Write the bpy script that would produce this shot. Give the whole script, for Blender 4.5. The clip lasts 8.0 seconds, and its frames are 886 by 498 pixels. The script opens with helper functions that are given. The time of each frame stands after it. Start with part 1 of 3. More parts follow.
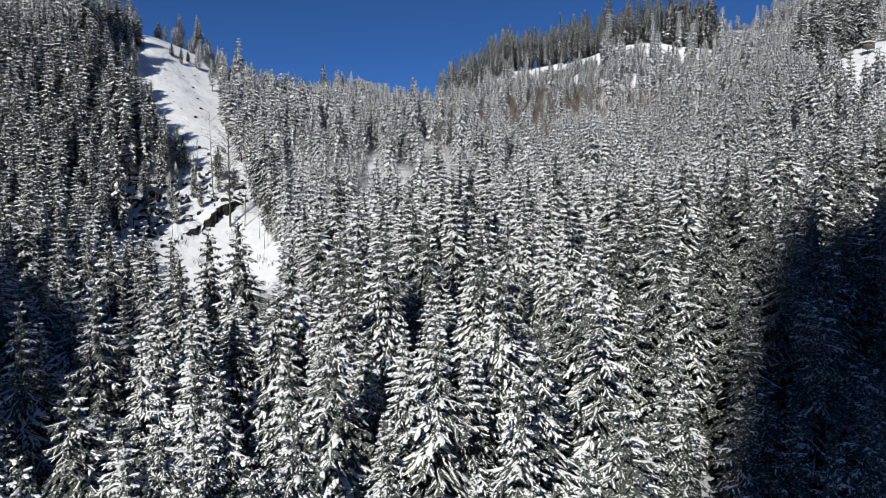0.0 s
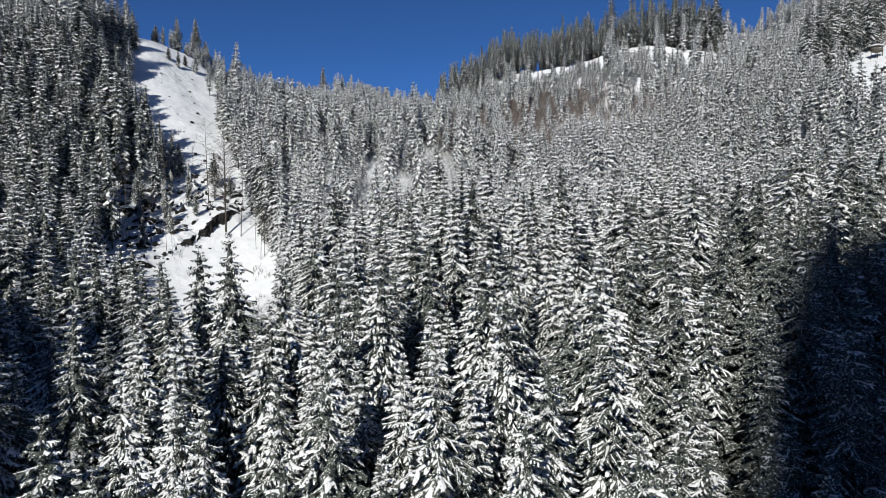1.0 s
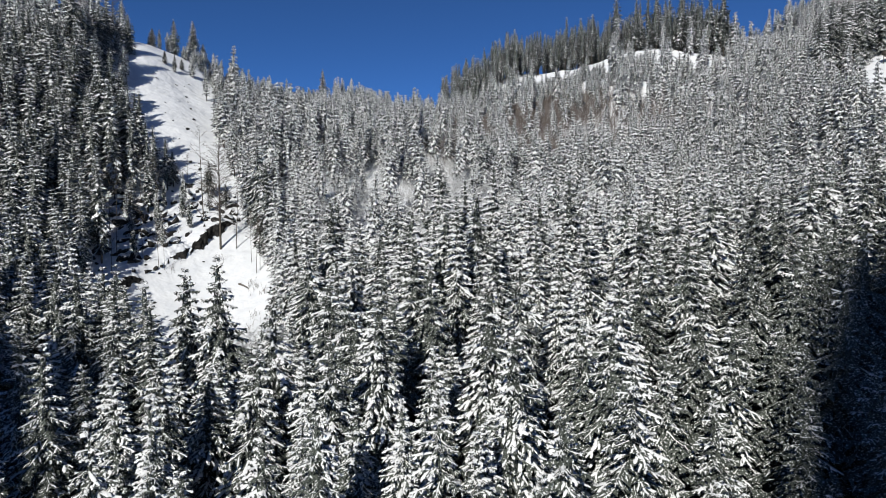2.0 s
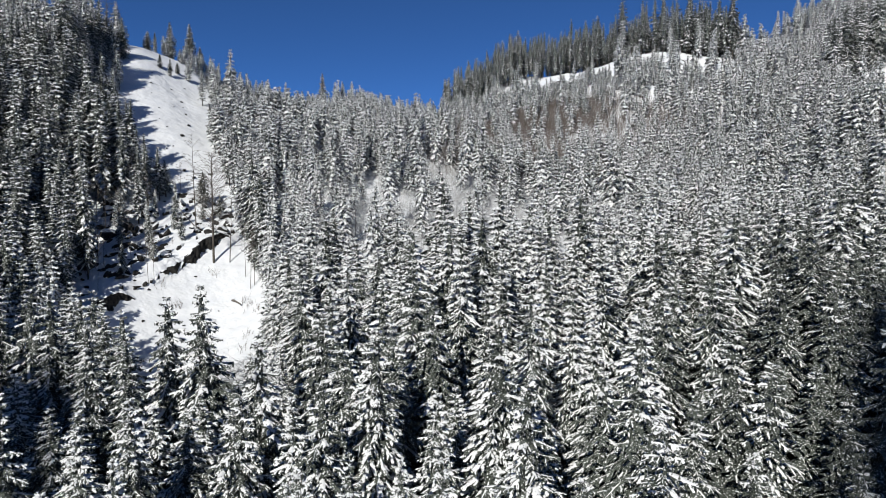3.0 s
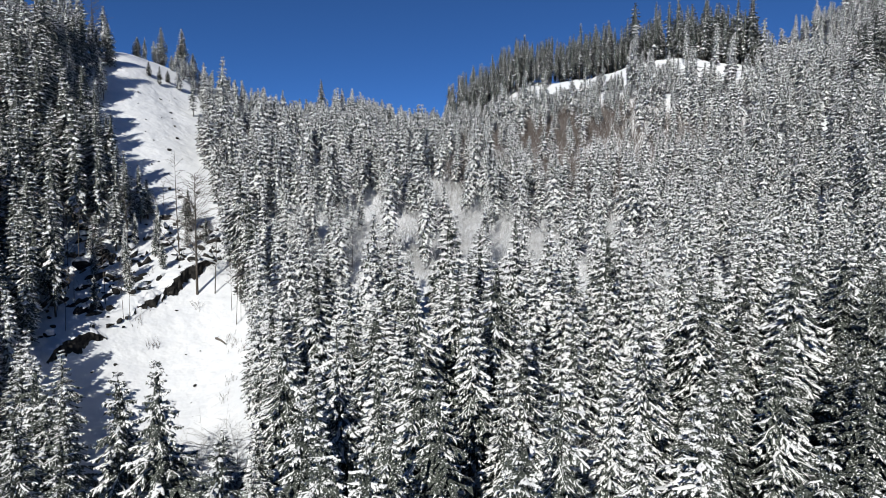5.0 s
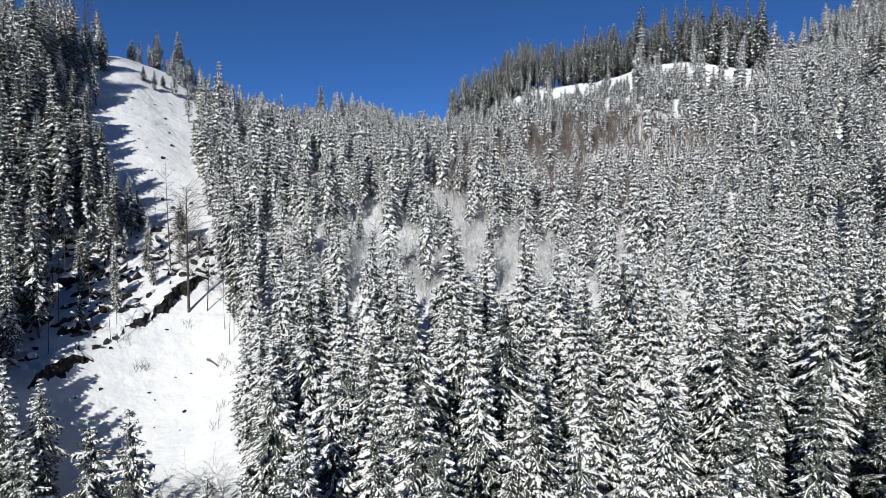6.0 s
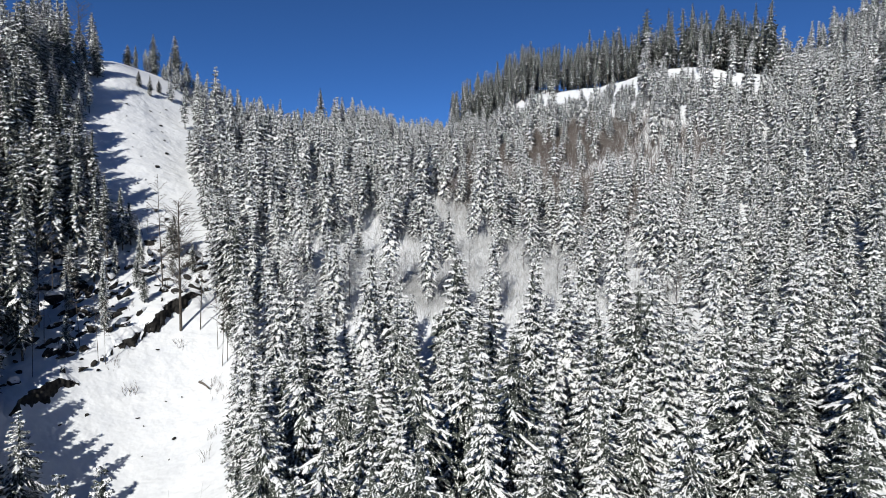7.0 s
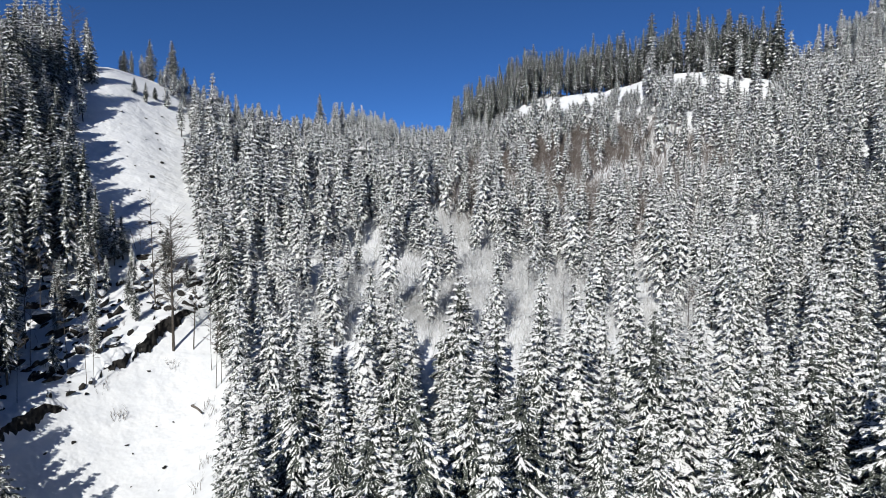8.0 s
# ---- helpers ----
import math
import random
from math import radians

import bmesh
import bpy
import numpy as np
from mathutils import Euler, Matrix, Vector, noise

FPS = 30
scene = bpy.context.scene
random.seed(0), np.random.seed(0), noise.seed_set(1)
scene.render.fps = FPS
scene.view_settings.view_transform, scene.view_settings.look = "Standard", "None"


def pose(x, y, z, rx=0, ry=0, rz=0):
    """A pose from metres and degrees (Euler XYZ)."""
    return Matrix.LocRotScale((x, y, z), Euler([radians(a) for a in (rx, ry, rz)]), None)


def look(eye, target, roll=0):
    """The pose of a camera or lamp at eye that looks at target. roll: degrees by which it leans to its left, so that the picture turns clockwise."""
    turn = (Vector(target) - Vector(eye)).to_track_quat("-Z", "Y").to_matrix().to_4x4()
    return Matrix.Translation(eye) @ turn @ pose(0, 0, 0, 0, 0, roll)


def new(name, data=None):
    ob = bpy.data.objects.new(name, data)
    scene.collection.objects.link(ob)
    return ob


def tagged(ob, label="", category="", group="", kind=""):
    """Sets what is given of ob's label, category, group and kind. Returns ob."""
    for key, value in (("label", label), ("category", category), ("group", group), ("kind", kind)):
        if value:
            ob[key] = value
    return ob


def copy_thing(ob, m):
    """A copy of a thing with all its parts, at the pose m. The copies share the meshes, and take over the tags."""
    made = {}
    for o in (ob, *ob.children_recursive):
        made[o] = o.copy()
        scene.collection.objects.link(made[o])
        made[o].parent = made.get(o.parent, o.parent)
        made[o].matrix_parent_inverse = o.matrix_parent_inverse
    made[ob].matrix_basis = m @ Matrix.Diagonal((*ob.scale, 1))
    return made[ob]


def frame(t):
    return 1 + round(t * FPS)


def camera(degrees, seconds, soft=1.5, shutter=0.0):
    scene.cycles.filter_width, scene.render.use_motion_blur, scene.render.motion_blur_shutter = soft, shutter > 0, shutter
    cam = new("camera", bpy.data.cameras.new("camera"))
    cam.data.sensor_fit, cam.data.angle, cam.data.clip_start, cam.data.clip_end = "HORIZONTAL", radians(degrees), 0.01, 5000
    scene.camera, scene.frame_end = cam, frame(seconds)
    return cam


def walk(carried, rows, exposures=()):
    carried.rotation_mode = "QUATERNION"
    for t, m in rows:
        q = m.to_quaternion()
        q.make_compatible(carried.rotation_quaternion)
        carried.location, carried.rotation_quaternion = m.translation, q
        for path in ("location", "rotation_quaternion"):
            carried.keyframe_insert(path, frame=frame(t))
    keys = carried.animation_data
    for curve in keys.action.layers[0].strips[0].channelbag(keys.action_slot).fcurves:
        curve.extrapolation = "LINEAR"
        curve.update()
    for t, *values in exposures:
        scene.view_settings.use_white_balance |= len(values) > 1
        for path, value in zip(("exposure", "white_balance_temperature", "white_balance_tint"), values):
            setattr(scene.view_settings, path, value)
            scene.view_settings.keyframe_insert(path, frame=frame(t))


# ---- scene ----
cam = camera(70.8, 8.0, 0.62)
METRES, EYE, TILT, LEAN, TURN = 50.0, 40.0, -4.0, 0.0, 0.0
ROWS = [
    (0.0, 0.0, 0.0, 0.0, -0.0, 0.0, -0.0),
    (0.5, 0.0006, 0.0342, 0.0235, 0.03, 0.02, -0.01),
    (1.0, 0.0003, 0.0785, 0.0493, 0.09, 0.04, -0.0),
    (1.5, -0.0011, 0.1298, 0.0792, 0.16, 0.06, -0.02),
    (3.0, -0.0072, 0.3136, 0.1724, 0.39, 0.14, -0.05),
    (3.5, -0.0102, 0.3794, 0.2048, 0.47, 0.14, -0.08),
    (4.0, -0.0132, 0.4444, 0.237, 0.53, 0.15, -0.09),
    (4.5, -0.0162, 0.5079, 0.269, 0.59, 0.18, -0.11),
    (6.0, -0.0262, 0.6829, 0.365, 0.75, 0.23, -0.21),
    (6.5, -0.0296, 0.7338, 0.3968, 0.8, 0.26, -0.25),
    (7.0, -0.0329, 0.7809, 0.4289, 0.84, 0.28, -0.31),
    (7.5, -0.0355, 0.8256, 0.4605, 0.89, 0.29, -0.31),
    (8.0, -0.0377, 0.8678, 0.4918, 0.95, 0.32, -0.3),
]
walk(cam, [(t, pose(0, 0, EYE, TILT, LEAN, TURN) @ pose(METRES * x, METRES * y, METRES * z, 90 + pitch, roll, yaw)) for t, x, y, z, yaw, pitch, roll in ROWS],
     exposures=[(0.0, -0.09, 6500, 8), (4.0, -0.03, 6500, 8), (8.0, -0.01, 6500, 8)])

# ---- light ----
SUN_EL, SUN_AZ = 36.0, 20.0          # degrees up; degrees to the left of straight behind the first view
world = bpy.data.worlds.new("winter_sky")
scene.world = world
world.use_nodes = True
wn = world.node_tree.nodes
sky = wn.new("ShaderNodeTexSky")
sky.sky_type, sky.sun_disc = "NISHITA", False
sky.sun_elevation, sky.sun_rotation = radians(SUN_EL), radians(180 + SUN_AZ)
sky.altitude, sky.air_density, sky.dust_density, sky.ozone_density = 6000, 0.8, 0.0, 10.0
wn["Background"].inputs[1].default_value = 0.11
clear = wn.new("ShaderNodeHueSaturation")
clear.inputs["Saturation"].default_value = 1.04
world.node_tree.links.new(sky.outputs[0], clear.inputs["Color"])
world.node_tree.links.new(clear.outputs[0], wn["Background"].inputs[0])
sun_data = bpy.data.lights.new("sun", "SUN")
sun_data.energy, sun_data.angle, sun_data.color = 4.7, radians(0.53), (1.0, 0.975, 0.925)
sun = new("sun", sun_data)
sun.matrix_world = look((0, 0, 0), (math.sin(radians(SUN_AZ)) * math.cos(radians(SUN_EL)), math.cos(radians(SUN_AZ)) * math.cos(radians(SUN_EL)), -math.sin(radians(SUN_EL))))


# ---- materials ----
def material(name, colour, rough, second=None, scale=1.0, bump=0.0, bump_scale=4.0, detail=6.0, low=0.35, high=0.65, spec=0.3, sss=0.0, vary=0.0, bump_depth=0.1):
    """A surface of two tones mixed by noise at two scales, with fine relief."""
    m = bpy.data.materials.new(name)
    m.use_nodes = True
    n, l = m.node_tree.nodes, m.node_tree.links
    b = n["Principled BSDF"]
    b.inputs["Roughness"].default_value = rough
    b.inputs["Specular IOR Level"].default_value = spec
    geo = n.new("ShaderNodeNewGeometry")
    big = n.new("ShaderNodeTexNoise")
    big.inputs["Scale"].default_value, big.inputs["Detail"].default_value = scale, detail
    l.new(geo.outputs["Position"], big.inputs["Vector"])
    ramp = n.new("ShaderNodeMapRange")
    ramp.inputs[1].default_value, ramp.inputs[2].default_value = low, high
    l.new(big.outputs[0], ramp.inputs[0])
    mix = n.new("ShaderNodeMix")
    mix.data_type = "RGBA"
    mix.inputs[6].default_value, mix.inputs[7].default_value = (*colour, 1), (*(second or colour), 1)
    l.new(ramp.outputs[0], mix.inputs[0])
    out = mix.outputs[2]
    if vary:
        info = n.new("ShaderNodeObjectInfo")
        hsv = n.new("ShaderNodeHueSaturation")
        rng = n.new("ShaderNodeMapRange")
        rng.inputs[3].default_value, rng.inputs[4].default_value = 1 - vary, 1 + vary
        l.new(info.outputs["Random"], rng.inputs[0])
        l.new(rng.outputs[0], hsv.inputs["Value"])
        l.new(out, hsv.inputs["Color"])
        out = hsv.outputs[0]
    l.new(out, b.inputs["Base Color"])
    if sss:
        b.inputs["Subsurface Weight"].default_value = sss
        b.inputs["Subsurface Radius"].default_value = (0.1, 0.12, 0.15)
    if bump:
        fine = n.new("ShaderNodeTexNoise")
        fine.inputs["Scale"].default_value, fine.inputs["Detail"].default_value = bump_scale, 2.5
        l.new(geo.outputs["Position"], fine.inputs["Vector"])
        bp = n.new("ShaderNodeBump")
        bp.inputs["Strength"].default_value, bp.inputs["Distance"].default_value = bump, bump_depth
        l.new(fine.outputs[0], bp.inputs["Height"])
        l.new(bp.outputs[0], b.inputs["Normal"])
    return m


def speckled(name, base, base2, dust, dust2, size, low, high, rough=0.65, vary=0.0):
    """Boughs: needles and snow in small patches, of two tones each."""
    m = material(name, base, rough, base2, 7.0, vary=vary, low=0.4, high=0.6, bump=0.8, bump_scale=9.0)
    n, l = m.node_tree.nodes, m.node_tree.links
    b = n["Principled BSDF"]
    under = b.inputs["Base Color"].links[0].from_socket
    geo = n.new("ShaderNodeNewGeometry")
    grain = n.new("ShaderNodeTexNoise")
    grain.inputs["Scale"].default_value, grain.inputs["Detail"].default_value, grain.inputs["Roughness"].default_value = size, 4, 0.6
    l.new(geo.outputs["Position"], grain.inputs["Vector"])
    cut = n.new("ShaderNodeMapRange")
    cut.inputs[1].default_value, cut.inputs[2].default_value = low, high
    l.new(grain.outputs[0], cut.inputs[0])
    tone = n.new("ShaderNodeTexNoise")
    tone.inputs["Scale"].default_value = 1.7
    l.new(geo.outputs["Position"], tone.inputs["Vector"])
    white = n.new("ShaderNodeMix")
    white.data_type = "RGBA"
    white.inputs[6].default_value, white.inputs[7].default_value = (*dust, 1), (*dust2, 1)
    l.new(tone.outputs[0], white.inputs[0])
    mix = n.new("ShaderNodeMix")
    mix.data_type = "RGBA"
    l.new(cut.outputs[0], mix.inputs[0])
    l.new(under, mix.inputs[6])
    l.new(white.outputs[2], mix.inputs[7])
    l.new(mix.outputs[2], b.inputs["Base Color"])
    return m


WHITE, DULL = (0.88, 0.88, 0.885), (0.78, 0.785, 0.795)
SNOW = material("snow", (0.78, 0.788, 0.80), 0.6, (0.70, 0.713, 0.738), 0.30, 0.6, 0.40, bump_depth=0.8)
BOUGH_SNOW = speckled("bough_snow", (0.045, 0.052, 0.038), (0.10, 0.10, 0.085), WHITE, DULL, 3.6, 0.40, 0.43)
NEEDLES = speckled("needles", (0.022, 0.029, 0.023), (0.105, 0.116, 0.100), WHITE, DULL, 5.0, 0.575, 0.605, vary=0.2)
FROSTED = speckled("frosted_needles", (0.030, 0.039, 0.031), (0.085, 0.095, 0.084), WHITE, DULL, 2.4, 0.505, 0.535)
THICK_SNOW = speckled("thick_bough_snow", (0.06, 0.066, 0.055), (0.13, 0.13, 0.12), WHITE, DULL, 3.2, 0.39, 0.42)
BARK = material("bark", (0.055, 0.045, 0.036), 0.9, (0.13, 0.115, 0.10), 3.0, 0.6, 14.0)
TWIG = material("twig_bark", (0.085, 0.07, 0.058), 0.9, (0.19, 0.17, 0.155), 2.0)
ROCK = material("rock", (0.012, 0.0115, 0.011), 0.9, (0.045, 0.041, 0.037), 1.3, 0.9, 5.0)
BRUSH = material("brush_twigs", (0.11, 0.088, 0.075), 0.9, (0.27, 0.24, 0.225), 0.4)
RIME = material("rimed_twigs", (0.42, 0.41, 0.405), 0.8, (0.80, 0.81, 0.82), 0.7)


# ---- terrain ----
def soft(v, w):
    return w * np.logaddexp(0, v / w)


def step(v):
    return 1 / (1 + np.exp(-np.clip(v, -40, 40)))


def hump(x, y, a, b, s, t):
    return np.exp(-((x - a) / s) ** 2 - ((y - b) / t) ** 2)


def ridge_line(x):
    """Behind this line the land is flat."""
    return 6 + np.interp(x, (-130, -120, -108, -90, -60, -32, -12, 42, 75, 110, 130, 176), (248, 258, 278, 286, 309, 367, 392, 400, 360, 323, 325, 344))


def bench_line(x):
    """Where the right hill's snowy bank runs."""
    return ridge_line(x) - 43


def ripple(x, y, size):
    """Uneven ground, about one metre up and down over the given size."""
    u, v = x / size, y / size
    return 0.5 * (np.sin(1.7 * u + 2.1 * np.sin(0.9 * v)) * np.sin(1.3 * v + 1.4 * np.sin(1.1 * u + 0.6)) + 0.5 * np.sin(3.1 * u - 2.2 * v + 1.7 * np.sin(1.9 * v)) * np.sin(2.7 * v + 0.8))


def height(x, y):
    x, y = np.asarray(x, float), np.asarray(y, float)
    xs = np.clip(x, -240, 300)
    ye = soft(y + 30, 8) - 30 - soft(y - ridge_line(xs), 6)
    bank = ye - bench_line(xs)
    h = -16.4 + 0.348 * ye + 0.035 * soft(ye - 235, 25)
    h = h + 0.485 * (soft(-xs - 62, 7) - soft(-xs - 122, 7)) * step((ye - 172) / 14) + 0.051 * soft(-xs - 75, 12)    # left flank
    h = h + 0.297 * soft(xs - 70, 20)                                                                               # right flank
    h = h - 12.3 * hump(xs, ye, -48, 130, 24, 38) + 2.5 * hump(xs, ye, 8, 112, 30, 25) - 8.0 * hump(xs, ye, 55, 195, 35, 30)
    h = h - 4.0 * hump(xs, ye, -75, 295, 45, 40) - 32.2 * hump(xs, ye, -15, 385, 40, 50) + 13.0 * hump(xs, ye, 90, 300, 40, 40)
    h = h - 7.0 * hump(xs, ye, -8, 325, 30, 35) + 6.0 * hump(xs, ye, -122, 256, 20, 25) - 19.0 * hump(xs, ye, 155, 338, 27, 50)
    h = h + 10.5 * (step((bank + 5) / 3.8) - 0.6) * np.exp(-((bank + 5) / 26) ** 2) * step((xs - 12) / 8)             # bank
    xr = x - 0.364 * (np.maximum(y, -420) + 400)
    shade_ridge = 325 + 106 * step((xr + 139.7) / 5.0) + 86 * step((-xr - 203) / 6)                                              # other side of the valley, unseen; two steps added to cast shade
    h = h + (shade_ridge + 27) * np.clip((-y - 60) / 340, 0, 1)
    for ax, ay, bx, by in ((-72, 133, -66.0, 146.5), (-65.5, 150.5, -59.5, 161), (-60, 159.5, -55.5, 172)):            # ledges
        d = math.hypot(bx - ax, by - ay)
        along = ((x - ax) * (bx - ax) + (y - ay) * (by - ay)) / d
        off = ((x - ax) * (ay - by) + (y - ay) * (bx - ax)) / d
        h = h + 1.7 * step(off / 0.5) * np.exp(-np.maximum(off, 0) / 9) * step((along - 0.5) / 1.0) * step((d - 0.5 - along) / 1.0)
    open_snow = hump(xs, y, -50, 145, 20, 22)
    h = h + (1 - 0.8 * open_snow) * (1.6 * ripple(x, y, 16) + 0.5 * ripple(x + 40, y, 5.0)) + 0.22 * ripple(x, y + 9, 2.1)
    return h


# ---- spruces ----
def spruce_mesh(seed, tall, radius, whorls, spokes, detail, load, bare=0.12, droop=0.5, taper=1.7, fat=1.0, windy=0.0):
    """Vertices, triangles, a surface for each triangle (0 bark, 1 needles, 2 snow on twigs, 3 snow on boughs) and the number of its
    lump of snow, of one snow-laden spruce. detail 3 to 0: boughs with four to one pairs of side twigs."""
    g = np.random.RandomState(seed)
    V, T, S, P = [], [], [], []
    count = lumps = 0

    def add(v, t, s, lump=None):
        nonlocal count
        t = t.reshape(-1, 3)
        V.append(v.reshape(-1, 3))
        T.append(t + count)
        S.append(np.full(len(t), s))
        P.append(np.zeros(len(t), int) if lump is None else lump)
        count += V[-1].shape[0]

    def sheets(corners, s, tri, on=None):
        """The same few triangles for every bough."""
        nonlocal lumps
        v = np.stack(corners, 1)
        if on is not None:
            v = v[on]
        n, k = v.shape[:2]
        t = (np.arange(n)[:, None, None] * k + np.array(tri)[None]).reshape(-1, 3)
        add(v, t, s, lumps + np.repeat(np.arange(n), len(tri)))
        lumps += n

    sides = (3, 3, 5, 7)[detail]
    a = np.arange(sides) * 2 * math.pi / sides
    ring = np.stack([np.cos(a), np.sin(a), 0 * a], -1)
    r0 = tall * 0.0105
    trunk = np.concatenate([ring * r0 - [0, 0, 1.2], ring * r0 * 0.55 + [0, 0, tall * 0.55], np.array([[0, 0, tall * (0.985 if detail > 1 else 0.95)]])])
    f = []
    for i in range(sides):
        j = (i + 1) % sides
        f += [(i, j, sides + j), (i, sides + j, sides + i), (sides + i, sides + j, 2 * sides)]
    add(trunk, np.array(f), 0)
    # boughs, from the lowest whorl to the leader
    n = whorls * spokes
    w = np.repeat(np.arange(whorls), spokes) + g.uniform(-0.24, 0.24, n)
    k = np.clip(w / whorls, 0.0, 0.985)
    z = tall * (bare + (1 - bare) * k ** 0.95)
    az = np.tile(np.arange(spokes), whorls) * 2 * math.pi / spokes + np.repeat(g.uniform(0, 6.28, whorls), spokes) + g.uniform(-0.3, 0.3, n)
    lump = 1 + 0.14 * np.sin(az * 2 + z * 0.35 + seed) + 0.10 * np.sin(az - z * 0.8)
    L = radius * np.minimum(1, taper * (1 - k)) ** 0.92 * np.minimum(1, 0.7 + 1.8 * k) * g.uniform(0.74, 1.16, n) * lump + 0.16
    L = np.minimum(L, 1.08 * radius)
    dr = droop * (1.15 - 0.75 * k) * g.uniform(0.4, 1.2, n)
    rise = -0.42 * (1 - k) ** 0.8 + 0.55 * k ** 5 + g.uniform(-0.14, 0.10, n)
    out = np.stack([np.cos(az), np.sin(az), 0 * az], -1)
    lat = np.stack([-np.sin(az), np.cos(az), 0 * az], -1)
    up = np.array([0, 0, 1.0])
    col = lambda v: np.asarray(v)[:, None]

    def spine(s):
        s = np.asarray(s) + 0 * z
        return np.stack([0 * z, 0 * z, z], -1) + out * col(L * s) + up * col(L * (rise * s - dr * s * s + 0.5 * dr * s ** 4))

    # how much snow each bough carries: heavy and light sides of the crown, bare leaders
    heavy = np.clip(1.0 + 0.45 * np.sin(az * 1.0 + 0.45 * z + 2.0 * seed) + 0.25 * np.sin(2 * az - 1.1 * z + seed) + g.normal(0, 0.22, n), 0.25, 1.5)
    snowy = g.uniform(0, 1, n) < load * (1 - windy * k ** 2) * np.clip(0.6 + 0.5 * heavy, 0, 1.1)

    def pad(root, end, side, wide, cap, s, on):
        """A rounded cushion of snow from root to end."""
        mid = root + (end - root) * g.uniform(0.4, 0.75, (n, 1)) + up * 0.02
        if detail == 3:
            bow = side * wide * g.uniform(-0.5, 0.5, (n, 1))
            a, b = root * 0.75 + end * 0.25 + bow, root * 0.22 + end * 0.78 + bow * 0.5
            fat1, fat2 = wide * g.uniform(0.55, 1.05, (n, 1)), wide * g.uniform(0.5, 1.05, (n, 1))
            sheets([mid + bow + up * cap, root, a + side * fat1, b + side * fat2, end - up * cap * 0.3, b - side * fat2, a - side * fat1], s,
                   [(0, 1, 2), (0, 2, 3), (0, 3, 4), (0, 4, 5), (0, 5, 6), (0, 6, 1)], on)
        elif detail == 2:
            mid = mid + side * wide * g.uniform(-0.7, 0.7, (n, 1))
            sheets([root, mid + side * wide, mid - side * wide, mid + up * cap, end], s, [(0, 1, 3), (0, 3, 2), (1, 4, 3), (3, 4, 2)], on)
        else:
            sheets([root + up * cap, mid + side * wide, mid - side * wide, end + up * cap * 0.3], s, [(0, 1, 3), (0, 3, 2)], on)

    pairs = (1, 2, 3, 3)[detail]
    for i in range(pairs):
        s = 0.12 + 0.80 * (i + 0.5) / pairs
        for side in (-1, 1):
            half = (0.46, 0.46, 0.50, 0.52)[detail] / pairs * g.uniform(0.75, 1.25, n)
            reach = (0.36 * L * (1.15 - 0.7 * s) + 0.12) * g.uniform(0.6, 1.3, n)
            p0, p1 = spine(np.maximum(s - half, 0.04)), spine(np.minimum(s + half, 1.0))
            c = (p0 + p1) / 2
            tip = spine(s) + out * col(reach * 0.6) + lat * col(side * reach * 0.85) - up * col(reach * g.uniform(0.35, 0.85, n))
            sheets([p0, p1, tip], 1, [(0, 1, 2)])
            along = (p1 - p0) / (np.linalg.norm(p1 - p0, axis=1, keepdims=True) + 1e-9)
            wide = col((0.05 + 0.024 * L) * fat * heavy * g.uniform(0.5, 1.4, n) * (2.0, 1.6, 1.2, 1.25)[detail])
            cap = col((0.05 + 0.015 * L) * fat * heavy * g.uniform(0.6, 1.4, n))
            lift = up * (0.03 + 0.3 * cap)
            first, last = g.uniform(0.0, 0.35, (n, 1)), g.uniform(0.6, 1.0, (n, 1))
            pad(c + (tip - c) * first + lift, c + (tip - c) * last + lift * 0.7, along, wide, cap, 2, snowy & (g.uniform(0, 1, n) < 0.88))
    # needles hanging under the bough
    for s in ((), (0.55,), (0.6,), (0.4, 0.75))[detail]:
        p0, p1 = spine(s - 0.19), spine(s + 0.17)
        sheets([p0, p1, (p0 + p1) / 2 - up * col((0.18 + 0.15 * L) * g.uniform(0.6, 1.5, n)) + lat * col(g.uniform(-0.15, 0.15, n))], 1, [(0, 1, 2)])
    # a lumpy ridge of snow along the bough
    if detail < 2:
        pad(spine(0.12) + up * 0.03, spine(1.02), lat, col((0.06 + 0.036 * L) * fat * heavy * g.uniform(0.6, 1.4, n) * (1.6, 1.3)[detail]), col((0.07 + 0.03 * L) * heavy), 3, snowy)
    else:
        stations = (0.2, 0.6, 1.02) if detail == 2 else (0.16, 0.45, 0.75, 1.02)
        rows = []
        for s in stations:
            c = spine(s + g.uniform(-0.08, 0.08, n)) + lat * col(L * g.uniform(-0.07, 0.07, n)) - up * col(L * g.uniform(0, 0.05, n))
            wd = (0.030 * L + 0.045) * fat * heavy * g.choice((0.25, 0.8, 1.1, 1.6), n) * (0.4 if s > 0.9 or s < 0.25 else 1.0) * (1.15 if detail == 2 else 1.0)
            cap = (0.06 + 0.022 * L) * fat * heavy * g.uniform(0.5, 1.5, n) * (0.5 if s > 0.9 else 1.0)
            rows += [c + lat * col(wd), c + up * col(cap + 0.03), c - lat * col(wd)]
        tri = []
        for i in range(len(stations) - 1):
            o = 3 * i
            tri += [(o, o + 3, o + 4), (o, o + 4, o + 1), (o + 1, o + 4, o + 5), (o + 1, o + 5, o + 2)]
        sheets(rows, 3, tri, snowy)
    # dark twigs close to the trunk
    sides = 5
    lev = np.linspace(bare + 0.03, 0.93, (4, 5, 6, 9)[detail])
    rr = (0.40 if spokes > 5 or detail < 2 else 0.10) * radius * np.minimum(1, taper * (1 - lev)) ** 0.9
    a = np.arange(sides) * 2 * math.pi / sides
